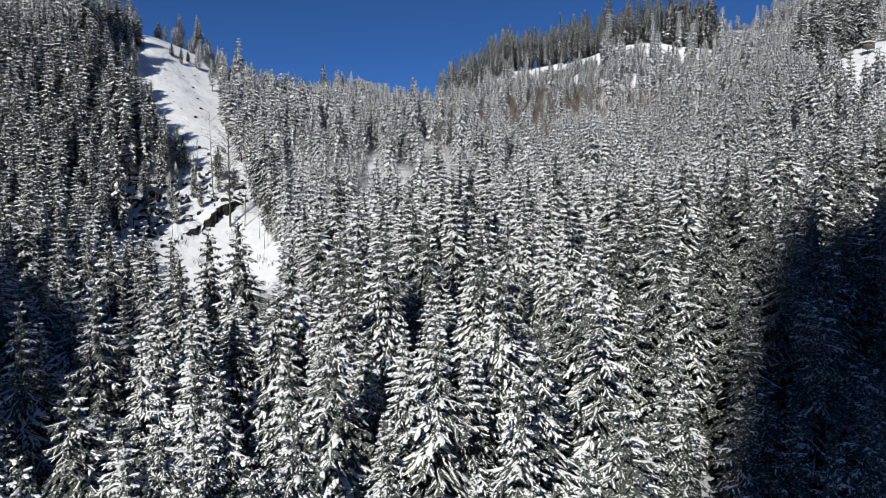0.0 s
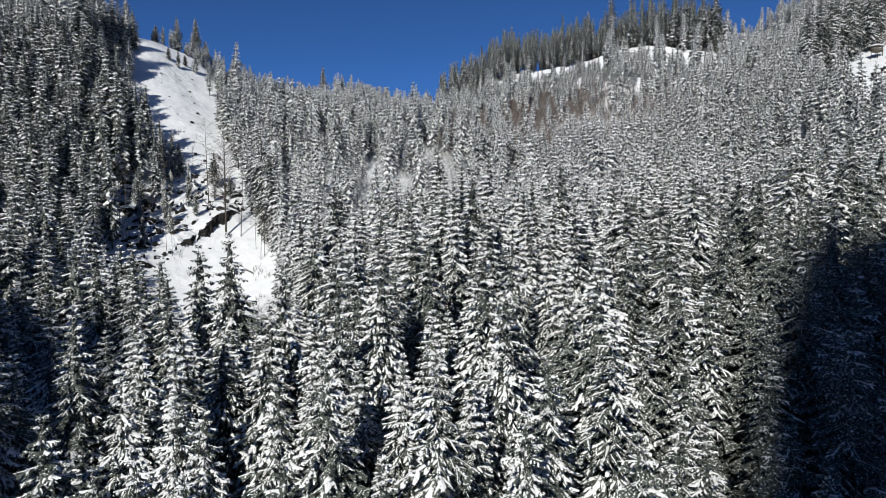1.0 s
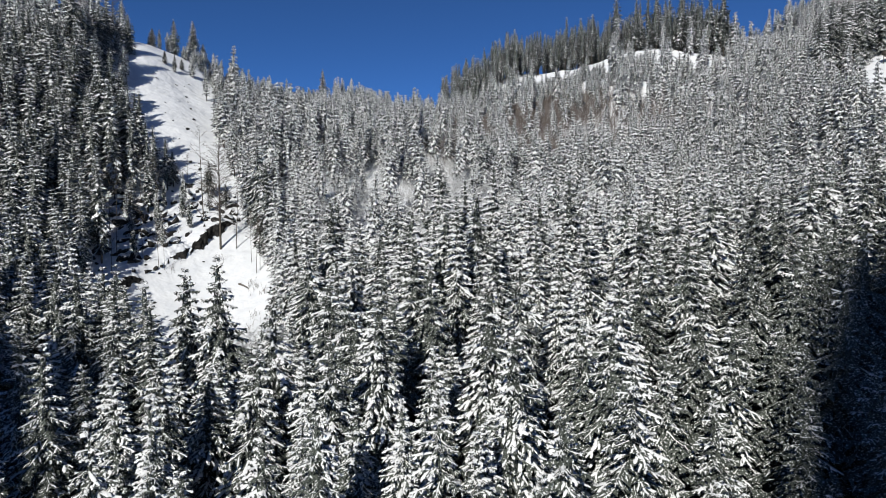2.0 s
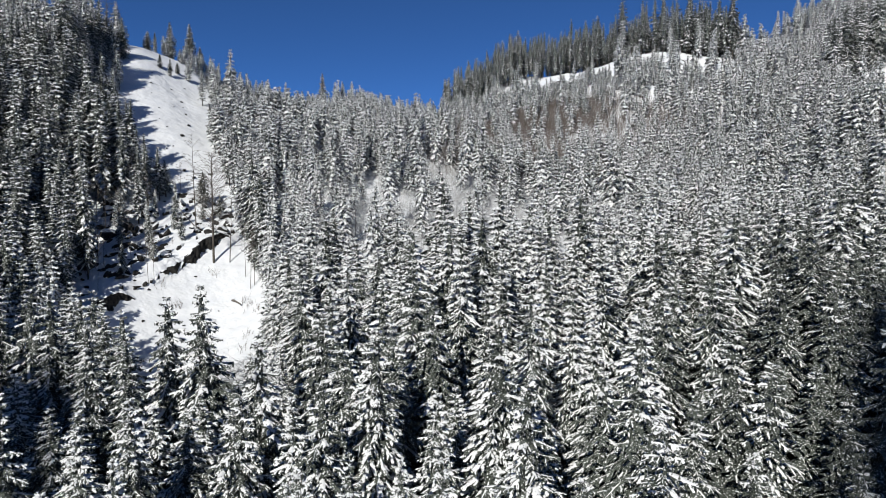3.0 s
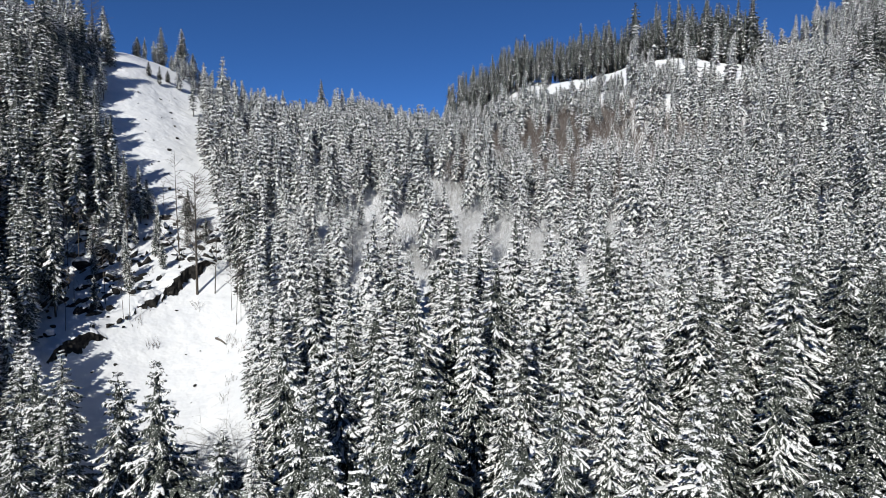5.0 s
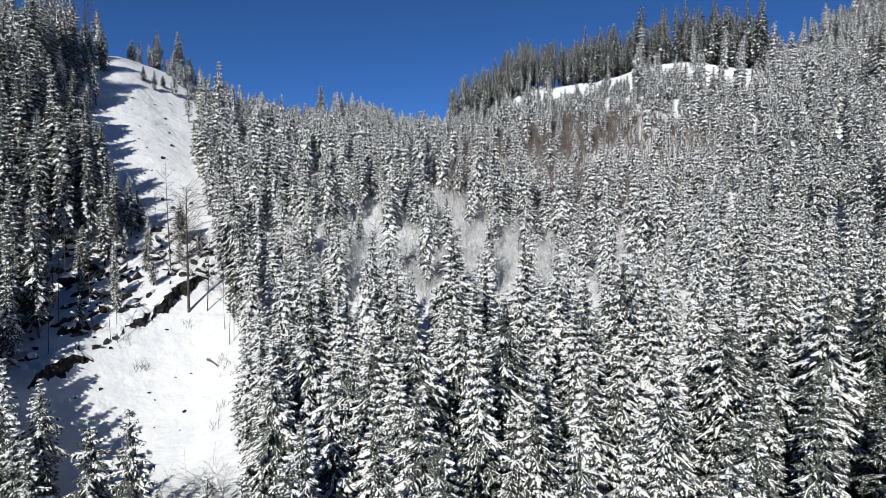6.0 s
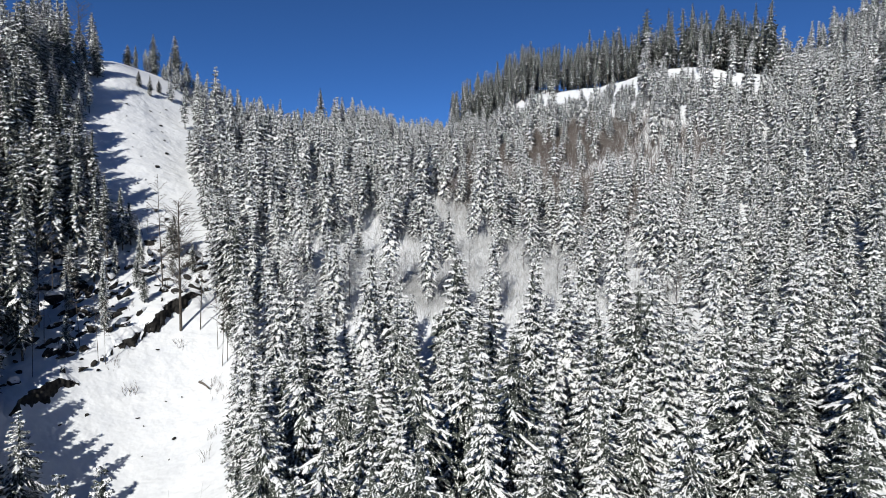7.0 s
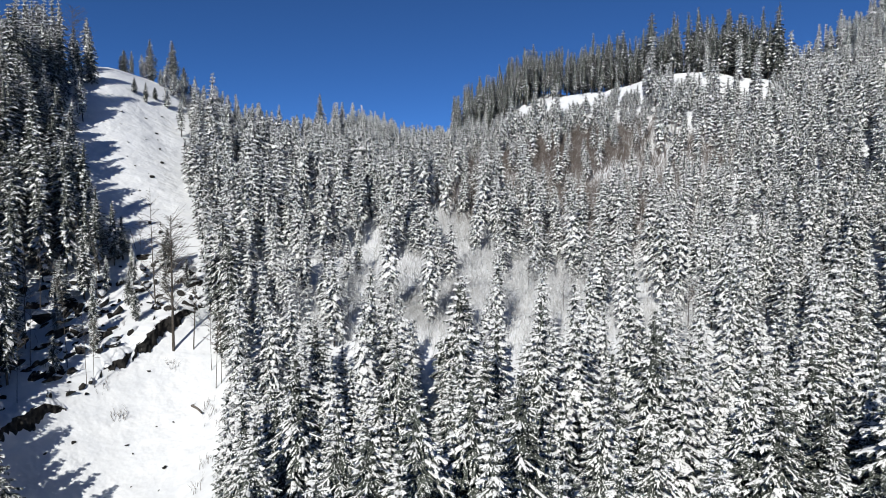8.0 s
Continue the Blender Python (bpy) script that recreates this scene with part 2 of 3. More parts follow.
    core = np.stack([np.stack([np.cos(a + i) * r * g.uniform(0.6, 1.3, sides), np.sin(a + i) * r * g.uniform(0.6, 1.3, sides), 0 * a + tall * e + g.uniform(-0.4, 0.4, sides)], -1) for i, (e, r) in enumerate(zip(lev, rr))])
    tri = []
    for i in range(len(lev) - 1):
        for j in range(sides):
            b, c = i * sides + j, i * sides + (j + 1) % sides
            tri += [(b, c, b + sides), (c, c + sides, b + sides)]
    add(core, np.array(tri), 1)
    return np.concatenate(V), np.concatenate(T), np.concatenate(S), np.concatenate(P)


def raw_mesh(name, v, t, mats, slots=None):
    me = bpy.data.meshes.new(name)
    me.vertices.add(len(v))
    me.vertices.foreach_set("co", np.asarray(v, np.float32).ravel())
    me.loops.add(3 * len(t))
    me.loops.foreach_set("vertex_index", np.asarray(t, np.int32).ravel())
    me.polygons.add(len(t))
    me.polygons.foreach_set("loop_start", np.arange(0, 3 * len(t), 3, dtype=np.int32))
    if slots is not None:
        me.polygons.foreach_set("material_index", np.asarray(slots, np.int32))
    for m in mats:
        me.materials.append(m)
    me.update(calc_edges=True)
    return me


def pick(v, t):
    """The vertices that the triangles use, and the triangles renumbered."""
    used, t2 = np.unique(t, return_inverse=True)
    return v[used], t2.reshape(-1, 3)


def spruce(name, arrays, label, group):
    """One tree as a thing: trunk, crown of needles, snow on the boughs."""
    v, t, s, _ = arrays
    ob = new(name)
    tagged(ob, label, "spruce tree", group)
    for i, (pname, mats) in enumerate((("trunk", [BARK]), ("crown", [NEEDLES]), ("snow_load", [BOUGH_SNOW, THICK_SNOW]))):
        on = s >= 2 if i == 2 else s == i
        pv, pt = pick(v, t[on])
        p = new(pname, raw_mesh(pname, pv, pt, mats, np.maximum(s[on] - 2, 0)))
        p.data.polygons.foreach_set("use_smooth", np.full(len(pt), i == 2))
        p.parent = ob
    return ob


def seat(x, y):
    return float(height(x, y))


# ---- ground ----
def spaced(lo, hi, fine_lo, fine_hi, fine, grow):
    """Grid lines: even in the middle, ever wider towards the horizon."""
    v = list(np.arange(fine_lo, fine_hi, fine))
    d, a = fine, v[-1]
    while a < hi:
        d *= grow
        a += d
        v.append(a)
    d, a = fine, v[0]
    while a > lo:
        d *= grow
        a -= d
        v.insert(0, a)
    return np.array(v)


gx, gy = spaced(-3000, 3000, -125, 90, 1.7, 1.10), spaced(-3000, 4000, 80, 270, 1.7, 1.06)
mx, my = np.meshgrid(gx, gy)
nx, ny = len(gx), len(gy)
i0 = (np.arange(ny - 1)[:, None] * nx + np.arange(nx - 1)[None]).ravel()
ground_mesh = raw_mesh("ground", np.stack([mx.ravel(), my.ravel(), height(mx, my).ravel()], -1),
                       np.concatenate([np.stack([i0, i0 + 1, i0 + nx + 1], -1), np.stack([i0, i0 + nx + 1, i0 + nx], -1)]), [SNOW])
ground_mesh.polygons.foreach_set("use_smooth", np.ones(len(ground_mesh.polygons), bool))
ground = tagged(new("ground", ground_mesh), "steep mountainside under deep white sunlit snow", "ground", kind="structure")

# ---- where the trees stand ----
CHUTE = [(-38, 106, 6), (-43, 116, 13), (-49, 127, 15), (-54, 136, 18), (-56, 144, 16), (-57, 152, 14), (-60, 160, 11), (-61, 168, 9), (-64, 178, 8), (-72, 190, 9), (-80, 200, 11), (-88, 210, 12), (-95, 222, 12), (-100, 236, 11), (-108, 250, 12), (-118, 258, 10)]


def in_chute(x, y, margin=0.0):
    best = np.full(np.shape(x), 1e9)
    for (ax, ay, ar), (bx, by, br) in zip(CHUTE, CHUTE[1:]):
        ux, uy = bx - ax, by - ay
        s = np.clip(((x - ax) * ux + (y - ay) * uy) / (ux * ux + uy * uy), 0, 1)
        best = np.minimum(best, np.hypot(x - ax - s * ux, y - ay - s * uy) - (ar + s * (br - ar)))
    return best < margin


def in_view(x, y, side):
    return abs(x + 2) < 0.74 * y + side


def scatter(seed, x0, x1, y0, y1, gap):
    """Points about gap metres apart, jittered."""
    g = np.random.RandomState(seed)
    a, b = np.meshgrid(np.arange(x0, x1, gap), np.arange(y0, y1, gap * 0.9))
    a = a + gap * 0.5 * (np.arange(a.shape[0])[:, None] % 2)
    return (a + g.uniform(-0.42, 0.42, a.shape) * gap).ravel(), (b + g.uniform(-0.42, 0.42, b.shape) * gap).ravel(), g


# single trees whose tops stand out: x, y, height of the top
TOPS = [(-58.6, 120.0, 32.3), (-63.5, 118.5, 33.5), (-61.0, 113.0, 30.5), (-28.0, 86.6, 39.2), (-33.2, 89.4, 37.5), (-38.0, 89.0, 36.1), (-21.3, 105.2, 41.7), (39.0, 91.3, 42.1), (29.0, 71.5, 34.3), (24.0, 49.1, 26.1), (-37.9, 66.3, 32.9),
        (7.6, 113.0, 52.9), (20.0, 114.0, 50.4), (-1.1, 125.9, 53.2), (-9.2, 123.1, 47.9), (-13.4, 106.3, 43.6), (-18.9, 110.0, 47.0), (-21.3, 130.0, 46.5), (3.7, 118.0, 50.6)]
MORE_TOPS = [(13.4, 122.0, 48.0), (15.5, 111.0, 47.6), (26.2, 118.0, 47.6), (36.2, 118.0, 49.5), (27.8, 107.0, 46.8), (43.6, 120.0, 48.2), (-24.4, 112.0, 42.6), (-4.0, 88.0, 41.4), (30.1, 87.0, 42.4),
             (18.9, 76.0, 39.4), (18.1, 92.0, 43.9), (-12.3, 93.0, 42.0), (8.3, 82.0, 41.1), (4.1, 72.5, 38.0), (-7.1, 73.0, 37.0), (26.0, 74.0, 37.5), (-39.6, 83.0, 35.8), (-23.9, 60.0, 30.0), (-43.5, 72.0, 33.1),
             (49.7, 84.0, 43.5), (39.5, 70.0, 39.5), (35.6, 59.0, 33.5), (-0.4, 57.0, 31.5), (-10.3, 57.0, 30.5), (6.1, 66.0, 34.5), (15.2, 61.0, 33.0), (-1.6, 70.3, 31.5), (-4.0, 63.5, 28.5), (9.5, 57.0, 30.0)]
TOPS = TOPS + MORE_TOPS
SKYLINE = [(-108.4, 253.9, 105.0), (-104.8, 254.2, 103.5), (-104.4, 260.0, 103.0), (-111.4, 290.0, 126.6), (-117.8, 285.0, 125.9), (-122.9, 275.0, 119.2), (-118.5, 272.0, 118.0), (-116.9, 244.0, 115.9), (-116.1, 226.0, 117.7), (-119.1, 240.0, 113.5), (-117.1, 210.0, 115.6), (-117.7, 216.0, 111.6), (-115.7, 222.0, 112.6), (-107.3, 290.0, 116.5), (74.0, 356.0, 145.0), (106.7, 320.0, 145.5), (123.8, 322.0, 144.0), (118.0, 326.0, 142.0), (42.0, 404.0, 146.0), (-58.8, 312.0, 110.5), (-47.4, 168.0, 64.0), (-43.5, 160.0, 56.0), (-45.0, 173.0, 58.0)]

near_x, near_y, g = scatter(3, -110, 110, 20, 150, 6.1)
keep = in_view(near_x, near_y, 4) & ~in_chute(near_x, near_y, 1.0) & (near_y > 30 + 0.12 * abs(near_x))
for x, y, z in TOPS:
    keep &= np.hypot(near_x - x, near_y - y) > 3.6
keep &= ~((near_x > -31) & (near_x < -19.8) & (near_y > 76) & (near_y < 110))
near_x, near_y = near_x[keep], near_y[keep]
order = np.argsort(near_y)
near_x, near_y = near_x[order], near_y[order]

FINE = [spruce_mesh(11 + i, 25, (3.2, 3.6, 3.0, 3.4, 3.9, 3.6)[i], (27, 25, 28, 24, 26, 25)[i], (7, 7, 7, 7, 7, 5)[i], 3, (1.05, 1.0, 1.1, 0.92, 1.0, 1.1)[i], 0.06, (0.5, 0.65, 0.45, 0.7, 0.55, 0.75)[i], (1.7, 1.9, 1.5, 2.0, 1.7, 1.8)[i], 1.15, (0.2, 0.5, 0.1, 0.6, 0.35, 0.0)[i]) for i in range(6)]
PLAIN = [spruce_mesh(31 + i, 25, (3.1, 3.6, 2.8, 3.3)[i], (25, 24, 26, 23)[i], 6, 2, (1.0, 0.9, 1.05, 0.8)[i], 0.14, (0.5, 0.65, 0.45, 0.7)[i], (1.7, 1.9, 1.5, 2.0)[i], 1.28, (0.2, 0.5, 0.1, 0.6)[i]) for i in range(4)]
# little snow on purpose: darkens the trees where the shadow falls
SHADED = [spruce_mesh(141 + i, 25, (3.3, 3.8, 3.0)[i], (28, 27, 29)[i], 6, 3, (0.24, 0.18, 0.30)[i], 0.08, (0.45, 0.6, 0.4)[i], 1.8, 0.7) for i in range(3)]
THINNED = [spruce_mesh(151 + i, 25, (3.3, 3.8, 3.0)[i], (26, 24, 27)[i], 6, 3, (0.72, 0.62, 0.82)[i], 0.08, (0.5, 0.65, 0.45)[i], 1.8, 0.9, 0.3) for i in range(3)]
proto_fine = [spruce("spruce", a, "tall dark green spruce with thick snow on drooping boughs", "spruces of the near stand") for a in FINE]
proto_plain = [spruce("spruce", a, "dark green spruce with snowy boughs in a dense stand", "spruces of the near stand") for a in PLAIN]
proto_shaded = [spruce("spruce", a, "dark spruce with snow cut back to deepen the shade on it", "spruces of the near stand") for a in SHADED]
proto_thinned = [spruce("spruce", a, "dark green spruce with less snow on its boughs", "spruces of the near stand") for a in THINNED]
used = set()


def stand(x, y, tall, fine, g):
    protos = proto_fine if fine else proto_plain
    # less snow at the lower left stands in for shade there
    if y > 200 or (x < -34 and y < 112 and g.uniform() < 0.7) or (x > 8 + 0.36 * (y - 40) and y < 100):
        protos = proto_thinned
    # inside the cast shadow, trees built darker to deepen it
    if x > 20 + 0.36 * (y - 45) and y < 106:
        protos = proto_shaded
    i = g.randint(len(protos))
    if x > 24 + 0.3 * (y - 45) and protos not in (proto_shaded, proto_thinned):      # the side with less snow
        i = (1, 3)[i % 2]
    m = Matrix.Translation((x, y, seat(x, y))) @ pose(0, 0, 0, g.uniform(-1.5, 1.5), g.uniform(-1.5, 1.5), g.uniform(0, 360)) @ Matrix.Diagonal((*[0.55 * tall / 25 + 0.45 if tall > 9 else 0.32] * 2, tall / 25, 1))
    p = protos[i]
    if p.name in used:
        p = copy_thing(p, m)
    used.add(p.name)
    p.matrix_basis = m
    return p


for x, y, z in TOPS:
    stand(x, y, z - seat(x, y), True, g)
for x, y, z in SKYLINE:
    stand(x, y, z - seat(x, y), y < 180, g)
for x, y, tall in ((131.0, 234.0, 30.0), (135.5, 239.0, 27.0), (141.0, 243.0, 31.0), (139.0, 248.0, 26.0), (146.5, 246.0, 29.0), (150.5, 252.0, 32.0), (156.0, 257.0, 28.0), (161.0, 256.0, 31.0), (166.0, 262.0, 29.0), (171.5, 260.0, 30.0), (177.0, 266.0, 31.0)):
    stand(x, y, tall, False, g)
placed = len(TOPS) + len(SKYLINE)
for x, y in zip(near_x, near_y):
    if placed >= 300:
        break
    tall = 25 * g.choice((g.uniform(0.88, 1.1), g.uniform(0.55, 0.85)), p=(0.75, 0.25))
    for a, b, c in TOPS:
        if math.hypot(x - a, y - b) < 9:
            tall = min(tall, c - seat(x, y) - 1.5)
    stand(x, y, max(tall, 8), y < 72 and in_view(x, y, -8), g)
    placed += 1
NEAR_END = y
for x, y, tall in ((-32.5, 99.0, 11.0), (-36.5, 98.0, 9.0), (-29.5, 94.0, 13.0), (-33.5, 92.5, 14.0), (-30.0, 87.0, 15.0), (-26.5, 98.5, 12.0), (-27.0, 82.0, 16.0), (-24.5, 88.0, 15.0), (-31.0, 80.5, 17.0), (-23.0, 79.0, 17.0), (-22.5, 99.0, 12.0), (-21.0, 93.0, 15.0), (-24.5, 103.0, 8.0), (-19.5, 86.5, 16.0)):
    stand(x, y, tall, True, g)

for x, y, tall in ((-66.0, 154.5, 7.0), (-68.5, 158.0, 8.5), (-63.5, 164.0, 6.5), (-71.0, 162.5, 9.0), (-67.0, 168.0, 7.5), (-74.5, 157.0, 8.0), (-62.5, 174.5, 7.0), (-69.0, 174.0, 9.0), (-72.5, 170.0, 8.0), (-65.0, 181.0, 9.5), (-77.5, 163.5, 10.0), (-70.0, 149.0, 7.0), (-59.5, 178.0, 6.5), (-74.0, 179.5, 10.0)):
    stand(x, y, tall, False, g)

# ---- the rest of the wood ----
MID = [spruce_mesh(51 + i, 20, (2.4, 2.1, 2.7, 2.3)[i], (18, 17, 17, 19)[i], 6, 1, (1.05, 1.0, 1.05, 0.95)[i], 0.14, 0.6, 1.7, 1.8, 0.1) for i in range(4)]
FAR = [spruce_mesh(71 + i, 18, (2.3, 2.0, 2.6, 2.1)[i], (14, 13, 13, 15)[i], 5, 0, (1.1, 1.05, 1.1, 1.0)[i], 0.12, 0.7, 2.0, 2.6) for i in range(4)]
DARK = [spruce_mesh(91 + i, 24, (2.2, 2.6, 2.0, 2.4)[i], (17, 16, 18, 17)[i], 5, 0, (0.75, 0.62, 0.8, 0.7)[i], (0.24, 0.18, 0.3, 0.1)[i], 0.6, 2.0, 1.5) for i in range(4)]
WEST = [spruce_mesh(121 + i, 24, (2.4, 2.8, 2.1)[i], (17, 16, 18)[i], 6, 0, (0.95, 0.88, 1.0)[i], 0.2, 0.6, 1.9, 2.1) for i in range(3)]
STEEP = [spruce_mesh(131 + i, 24, (2.5, 2.9, 2.2, 2.7)[i], (21, 20, 22, 21)[i], 5, 1, (0.9, 0.8, 0.95, 0.72)[i], 0.14, 0.6, 1.7, 1.9, 0.15) for i in range(4)]


def wood(name, label, xs, ys, talls, protos, g, needles, snow):
    V, T, S, count = [], [], [], 0
    zs = height(xs, ys)
    for x, y, z, tall in zip(xs, ys, zs, talls):
        v, t, s, p = protos[g.randint(len(protos))]
        k = tall / v[:, 2].max()
        a, w = g.uniform(0, 6.283), (0.5 + 0.5 * k) * g.uniform(0.85, 1.2)
        c, d = math.cos(a), math.sin(a)
        keep = (s < 2) | (g.uniform(0, 1, p.max() + 1)[p] < (1.25 - 0.75 * g.uniform(0, 1) ** 1.5) * (1 - 0.62 * step((x - 0.27 * y - 6) / 8) * step((235 - y) / 8)))
        t, s = t[keep], s[keep]
        slant = g.normal(0, 0.022, 2)
        x, y = x + slant[0] * v[:, 2], y + slant[1] * v[:, 2]
        V.append(np.stack([(c * v[:, 0] - d * v[:, 1]) * w + x, (d * v[:, 0] + c * v[:, 1]) * w + y, v[:, 2] * k + z], -1))
        T.append(t + count)
        S.append(s)
        count += len(v)
    ob = new(name, raw_mesh(name, np.concatenate(V), np.concatenate(T), [BARK, needles, snow, THICK_SNOW], np.concatenate(S)))
    return tagged(ob, label, "spruce forest", kind="stuff")


def tree_line(x, y):
    """Free of trees: the chute, the snowy bank, the gap behind the near stand and the steep rocks."""
    bank = y - bench_line(x)
    gap = (((x - 4) / 40) ** 2 + ((y - 161) / 18) ** 2 < 1) & (np.sin(x * 0.9 + 1.3 * y) + 0.6 * np.sin(2.3 * x - y) < 0.85)
    gap |= (((x - 10) / 42) ** 2 + ((y - 186) / 26) ** 2 < 1) & (np.sin(5.3 * x + 2.7 * y) < 0.1)
    crag = (((x + 69) / 7) ** 2 + ((y - 156) / 11) ** 2 < 1) | (((x + 79) / 7) ** 2 + ((y - 152) / 12) ** 2 < 1)
    s = np.clip(((x - 134) * 35 + (y - 200) * 52) / 3929, 0, 1)
    glade = np.hypot(x - 134 - 35 * s, y - 200 - 52 * s) < 6 + 8 * s
    return ~glade & ~in_chute(x, y, 0.5) & ~((bank > np.where(x < 75, -15 + 0.2 * np.abs(x - 42), -9) + 4 * np.sin(0.5 * x)) & (bank < 3) & (x > 20) & (x < 128) & (np.sin(7.1 * x + 3.3 * y) < 0.75 - 0.7 * step((x - 72) / 4))) & ~gap & ~crag


def thin(x, y):
    """How tall trees grow: small below the snowy bank and in the brushwood."""
    bank = y - bench_line(x)
    k = 1 - 0.55 * ((bank > -60) & (bank < 3) & (x > 14) & (x < 75))
    return k * (1 - 0.30 * hump(x, y, 40, 240, 40, 40)) * (1 - 0.6 * hump(x, y, 143, 212, 16, 26))


xs, ys, g = scatter(5, -190, 190, NEAR_END - 4, 215, 5.4)
k = tree_line(xs, ys) & (g.uniform(0, 1, len(xs)) < 0.92 + 0.5 * ripple(xs, ys, 9.0))
xs, ys = xs[k], ys[k]
k = in_view(xs, ys, 5) & (xs > -72)
wood("spruce_wood_middle", "dense spruce wood with snow-covered boughs on a slope", xs[k], ys[k], 15 + 5 * ripple(xs[k], ys[k], 22.0) + g.uniform(-6, 8, k.sum()), MID, g, FROSTED, THICK_SNOW)
left = in_view(xs, ys, 5) & (xs <= -72)
lx, ly = xs[left], ys[left]
xs, ys, g = scatter(7, -114, -70, 104, 152, 4.8)
k = ~in_chute(xs, ys, 1.0) & in_view(xs, ys, 22) & ((xs < -84) | (ys < 118) | (g.uniform(0, 1, len(xs)) < 0.6))
lx, ly = np.concatenate([lx, xs[k]]), np.concatenate([ly, ys[k]])
xs, ys, g = scatter(17, -126, -76, 152, 212, 5.2)
k = ~in_chute(xs, ys, 2.0) & in_view(xs, ys, 3) & (ys > 165 + 0.75 * (xs + 84)) & (g.uniform(0, 1, len(xs)) < 0.75)
lx, ly = np.concatenate([lx, xs[k]]), np.concatenate([ly, ys[k]])
xs, ys, g = scatter(6, -260, 300, 215, 430, 5.1)
ax, ay, g = scatter(8, -112, 14, 246, 425, 4.7)
cx, cy, g = scatter(9, 0, 125, 290, 425, 4.6)
crest = (cy > bench_line(cx) + 3) & (cy < ridge_line(cx) + 17)
k = ((xs < -112) | (xs > 0) | (ys < 246)) & ~((xs > 0) & (xs < 125) & (ys > bench_line(xs) + 3))
xs, ys = np.concatenate([xs[k], ax[ax < 0], cx[crest]]), np.concatenate([ys[k], ay[ax < 0], cy[crest]])
k = tree_line(xs, ys) & in_view(xs, ys, 5) & (ys < ridge_line(xs) + np.where(xs > -5, 17, 10))
brush = 0.74 * hump(xs, ys, 34, 244, 38, 36) + 0.6 * hump(xs, ys, 14, 208, 26, 13) + 0.8 * hump(xs, ys, 62, 250, 14, 12)
k &= g.uniform(0, 1, len(xs)) < 1.05 + 0.5 * ripple(xs, ys, 11.0) - brush
xs, ys = xs[k], ys[k]
ridge = ((ys > bench_line(xs) + 3) & (xs > -2) & (xs < 128)) | ((xs > 205) & (ys > 250))
edge = in_chute(xs, ys, 8.0) & (xs < -78) & (g.uniform(0, 1, len(xs)) < 0.75)
xs, ys, ridge = xs[~edge], ys[~edge], ridge[~edge]
west = (xs < -78) & ((ys < 250) | (xs < -120))
mid = ~ridge & ~west
wood("spruce_wood_upper", "far spruce wood white with fresh snow", xs[mid], ys[mid], thin(xs[mid], ys[mid]) * (14 + 4 * ripple(xs[mid], ys[mid], 25.0) + g.uniform(-5, 6, mid.sum())) * np.where((xs[mid] < 14) & (ys[mid] > 246), 0.85 - 0.20 * step((xs[mid] + 45) / 8), 1.0) * np.where((xs[mid] < -55) & (ys[mid] > 258), np.where(xs[mid] < -92, 0.55, 0.68), 1.0), FAR, g, FROSTED, THICK_SNOW)
wood("spruce_wood_crest", "tall spruces along the crest with bare lower stems", xs[ridge], ys[ridge], 19.5 + 6 * ripple(xs[ridge], ys[ridge], 14.0) + 1.5 * step((xs[ridge] - 85) / 6) + g.uniform(-7, 8, ridge.sum()), DARK, g, NEEDLES, BOUGH_SNOW)
wx, wy = np.concatenate([lx, xs[west]]), np.concatenate([ly, ys[west]])
close = (wy < 205) & in_view(wx, wy, -4)
for name, on, protos, needles in (("spruce_wood_shaded", ~close, WEST, FROSTED), ("spruce_wood_steep", close, STEEP, NEEDLES)):
    wood(name, "dark spruce wood with little snow on a steep shaded flank", wx[on], wy[on], g.uniform(17, 29, on.sum()) * np.where(in_chute(wx[on], wy[on], 9.0) & (wy[on] > 158), 0.68, np.where(wy[on] < 150, 0.85, 1.0)), protos, g, needles, BOUGH_SNOW)


# ---- rocks ----
def part(name, v, t, mat, parent, label=""):
    ob = new(name, raw_mesh(name, v, t, [mat]))
    ob.parent = parent
    return tagged(ob, label)


def ball(level):
    bm = bmesh.new()
    bmesh.ops.create_icosphere(bm, subdivisions=level, radius=1.0)
    v = np.array([p.co[:] for p in bm.verts])
    t = np.array([[p.index for p in f.verts] for f in bm.faces])
    bm.free()
    return v, t


BALL = ball(2)
FINE_BALL = ball(3)


def boulder_shape(g, sx, sy, sz, rough=0.42):
    v, t = FINE_BALL if sx > 1.5 else BALL
    d = np.zeros(len(v))
    for i in range(7):
        w = g.normal(0, 1, 3)
        d += np.abs(np.sin(v @ w * (1.0 + 0.5 * i) + g.uniform(0, 6))) / (1.4 + 0.6 * i)
    v = v * (1 - rough + rough * d[:, None])
    for i in range(9):                                   # broken faces
        n = g.normal(0, 1, 3)
        n /= np.linalg.norm(n)
        over = np.maximum(v @ n - g.uniform(0.30, 0.62), 0)
        v = v - n * over[:, None]
    return v * (sx, sy, sz), t


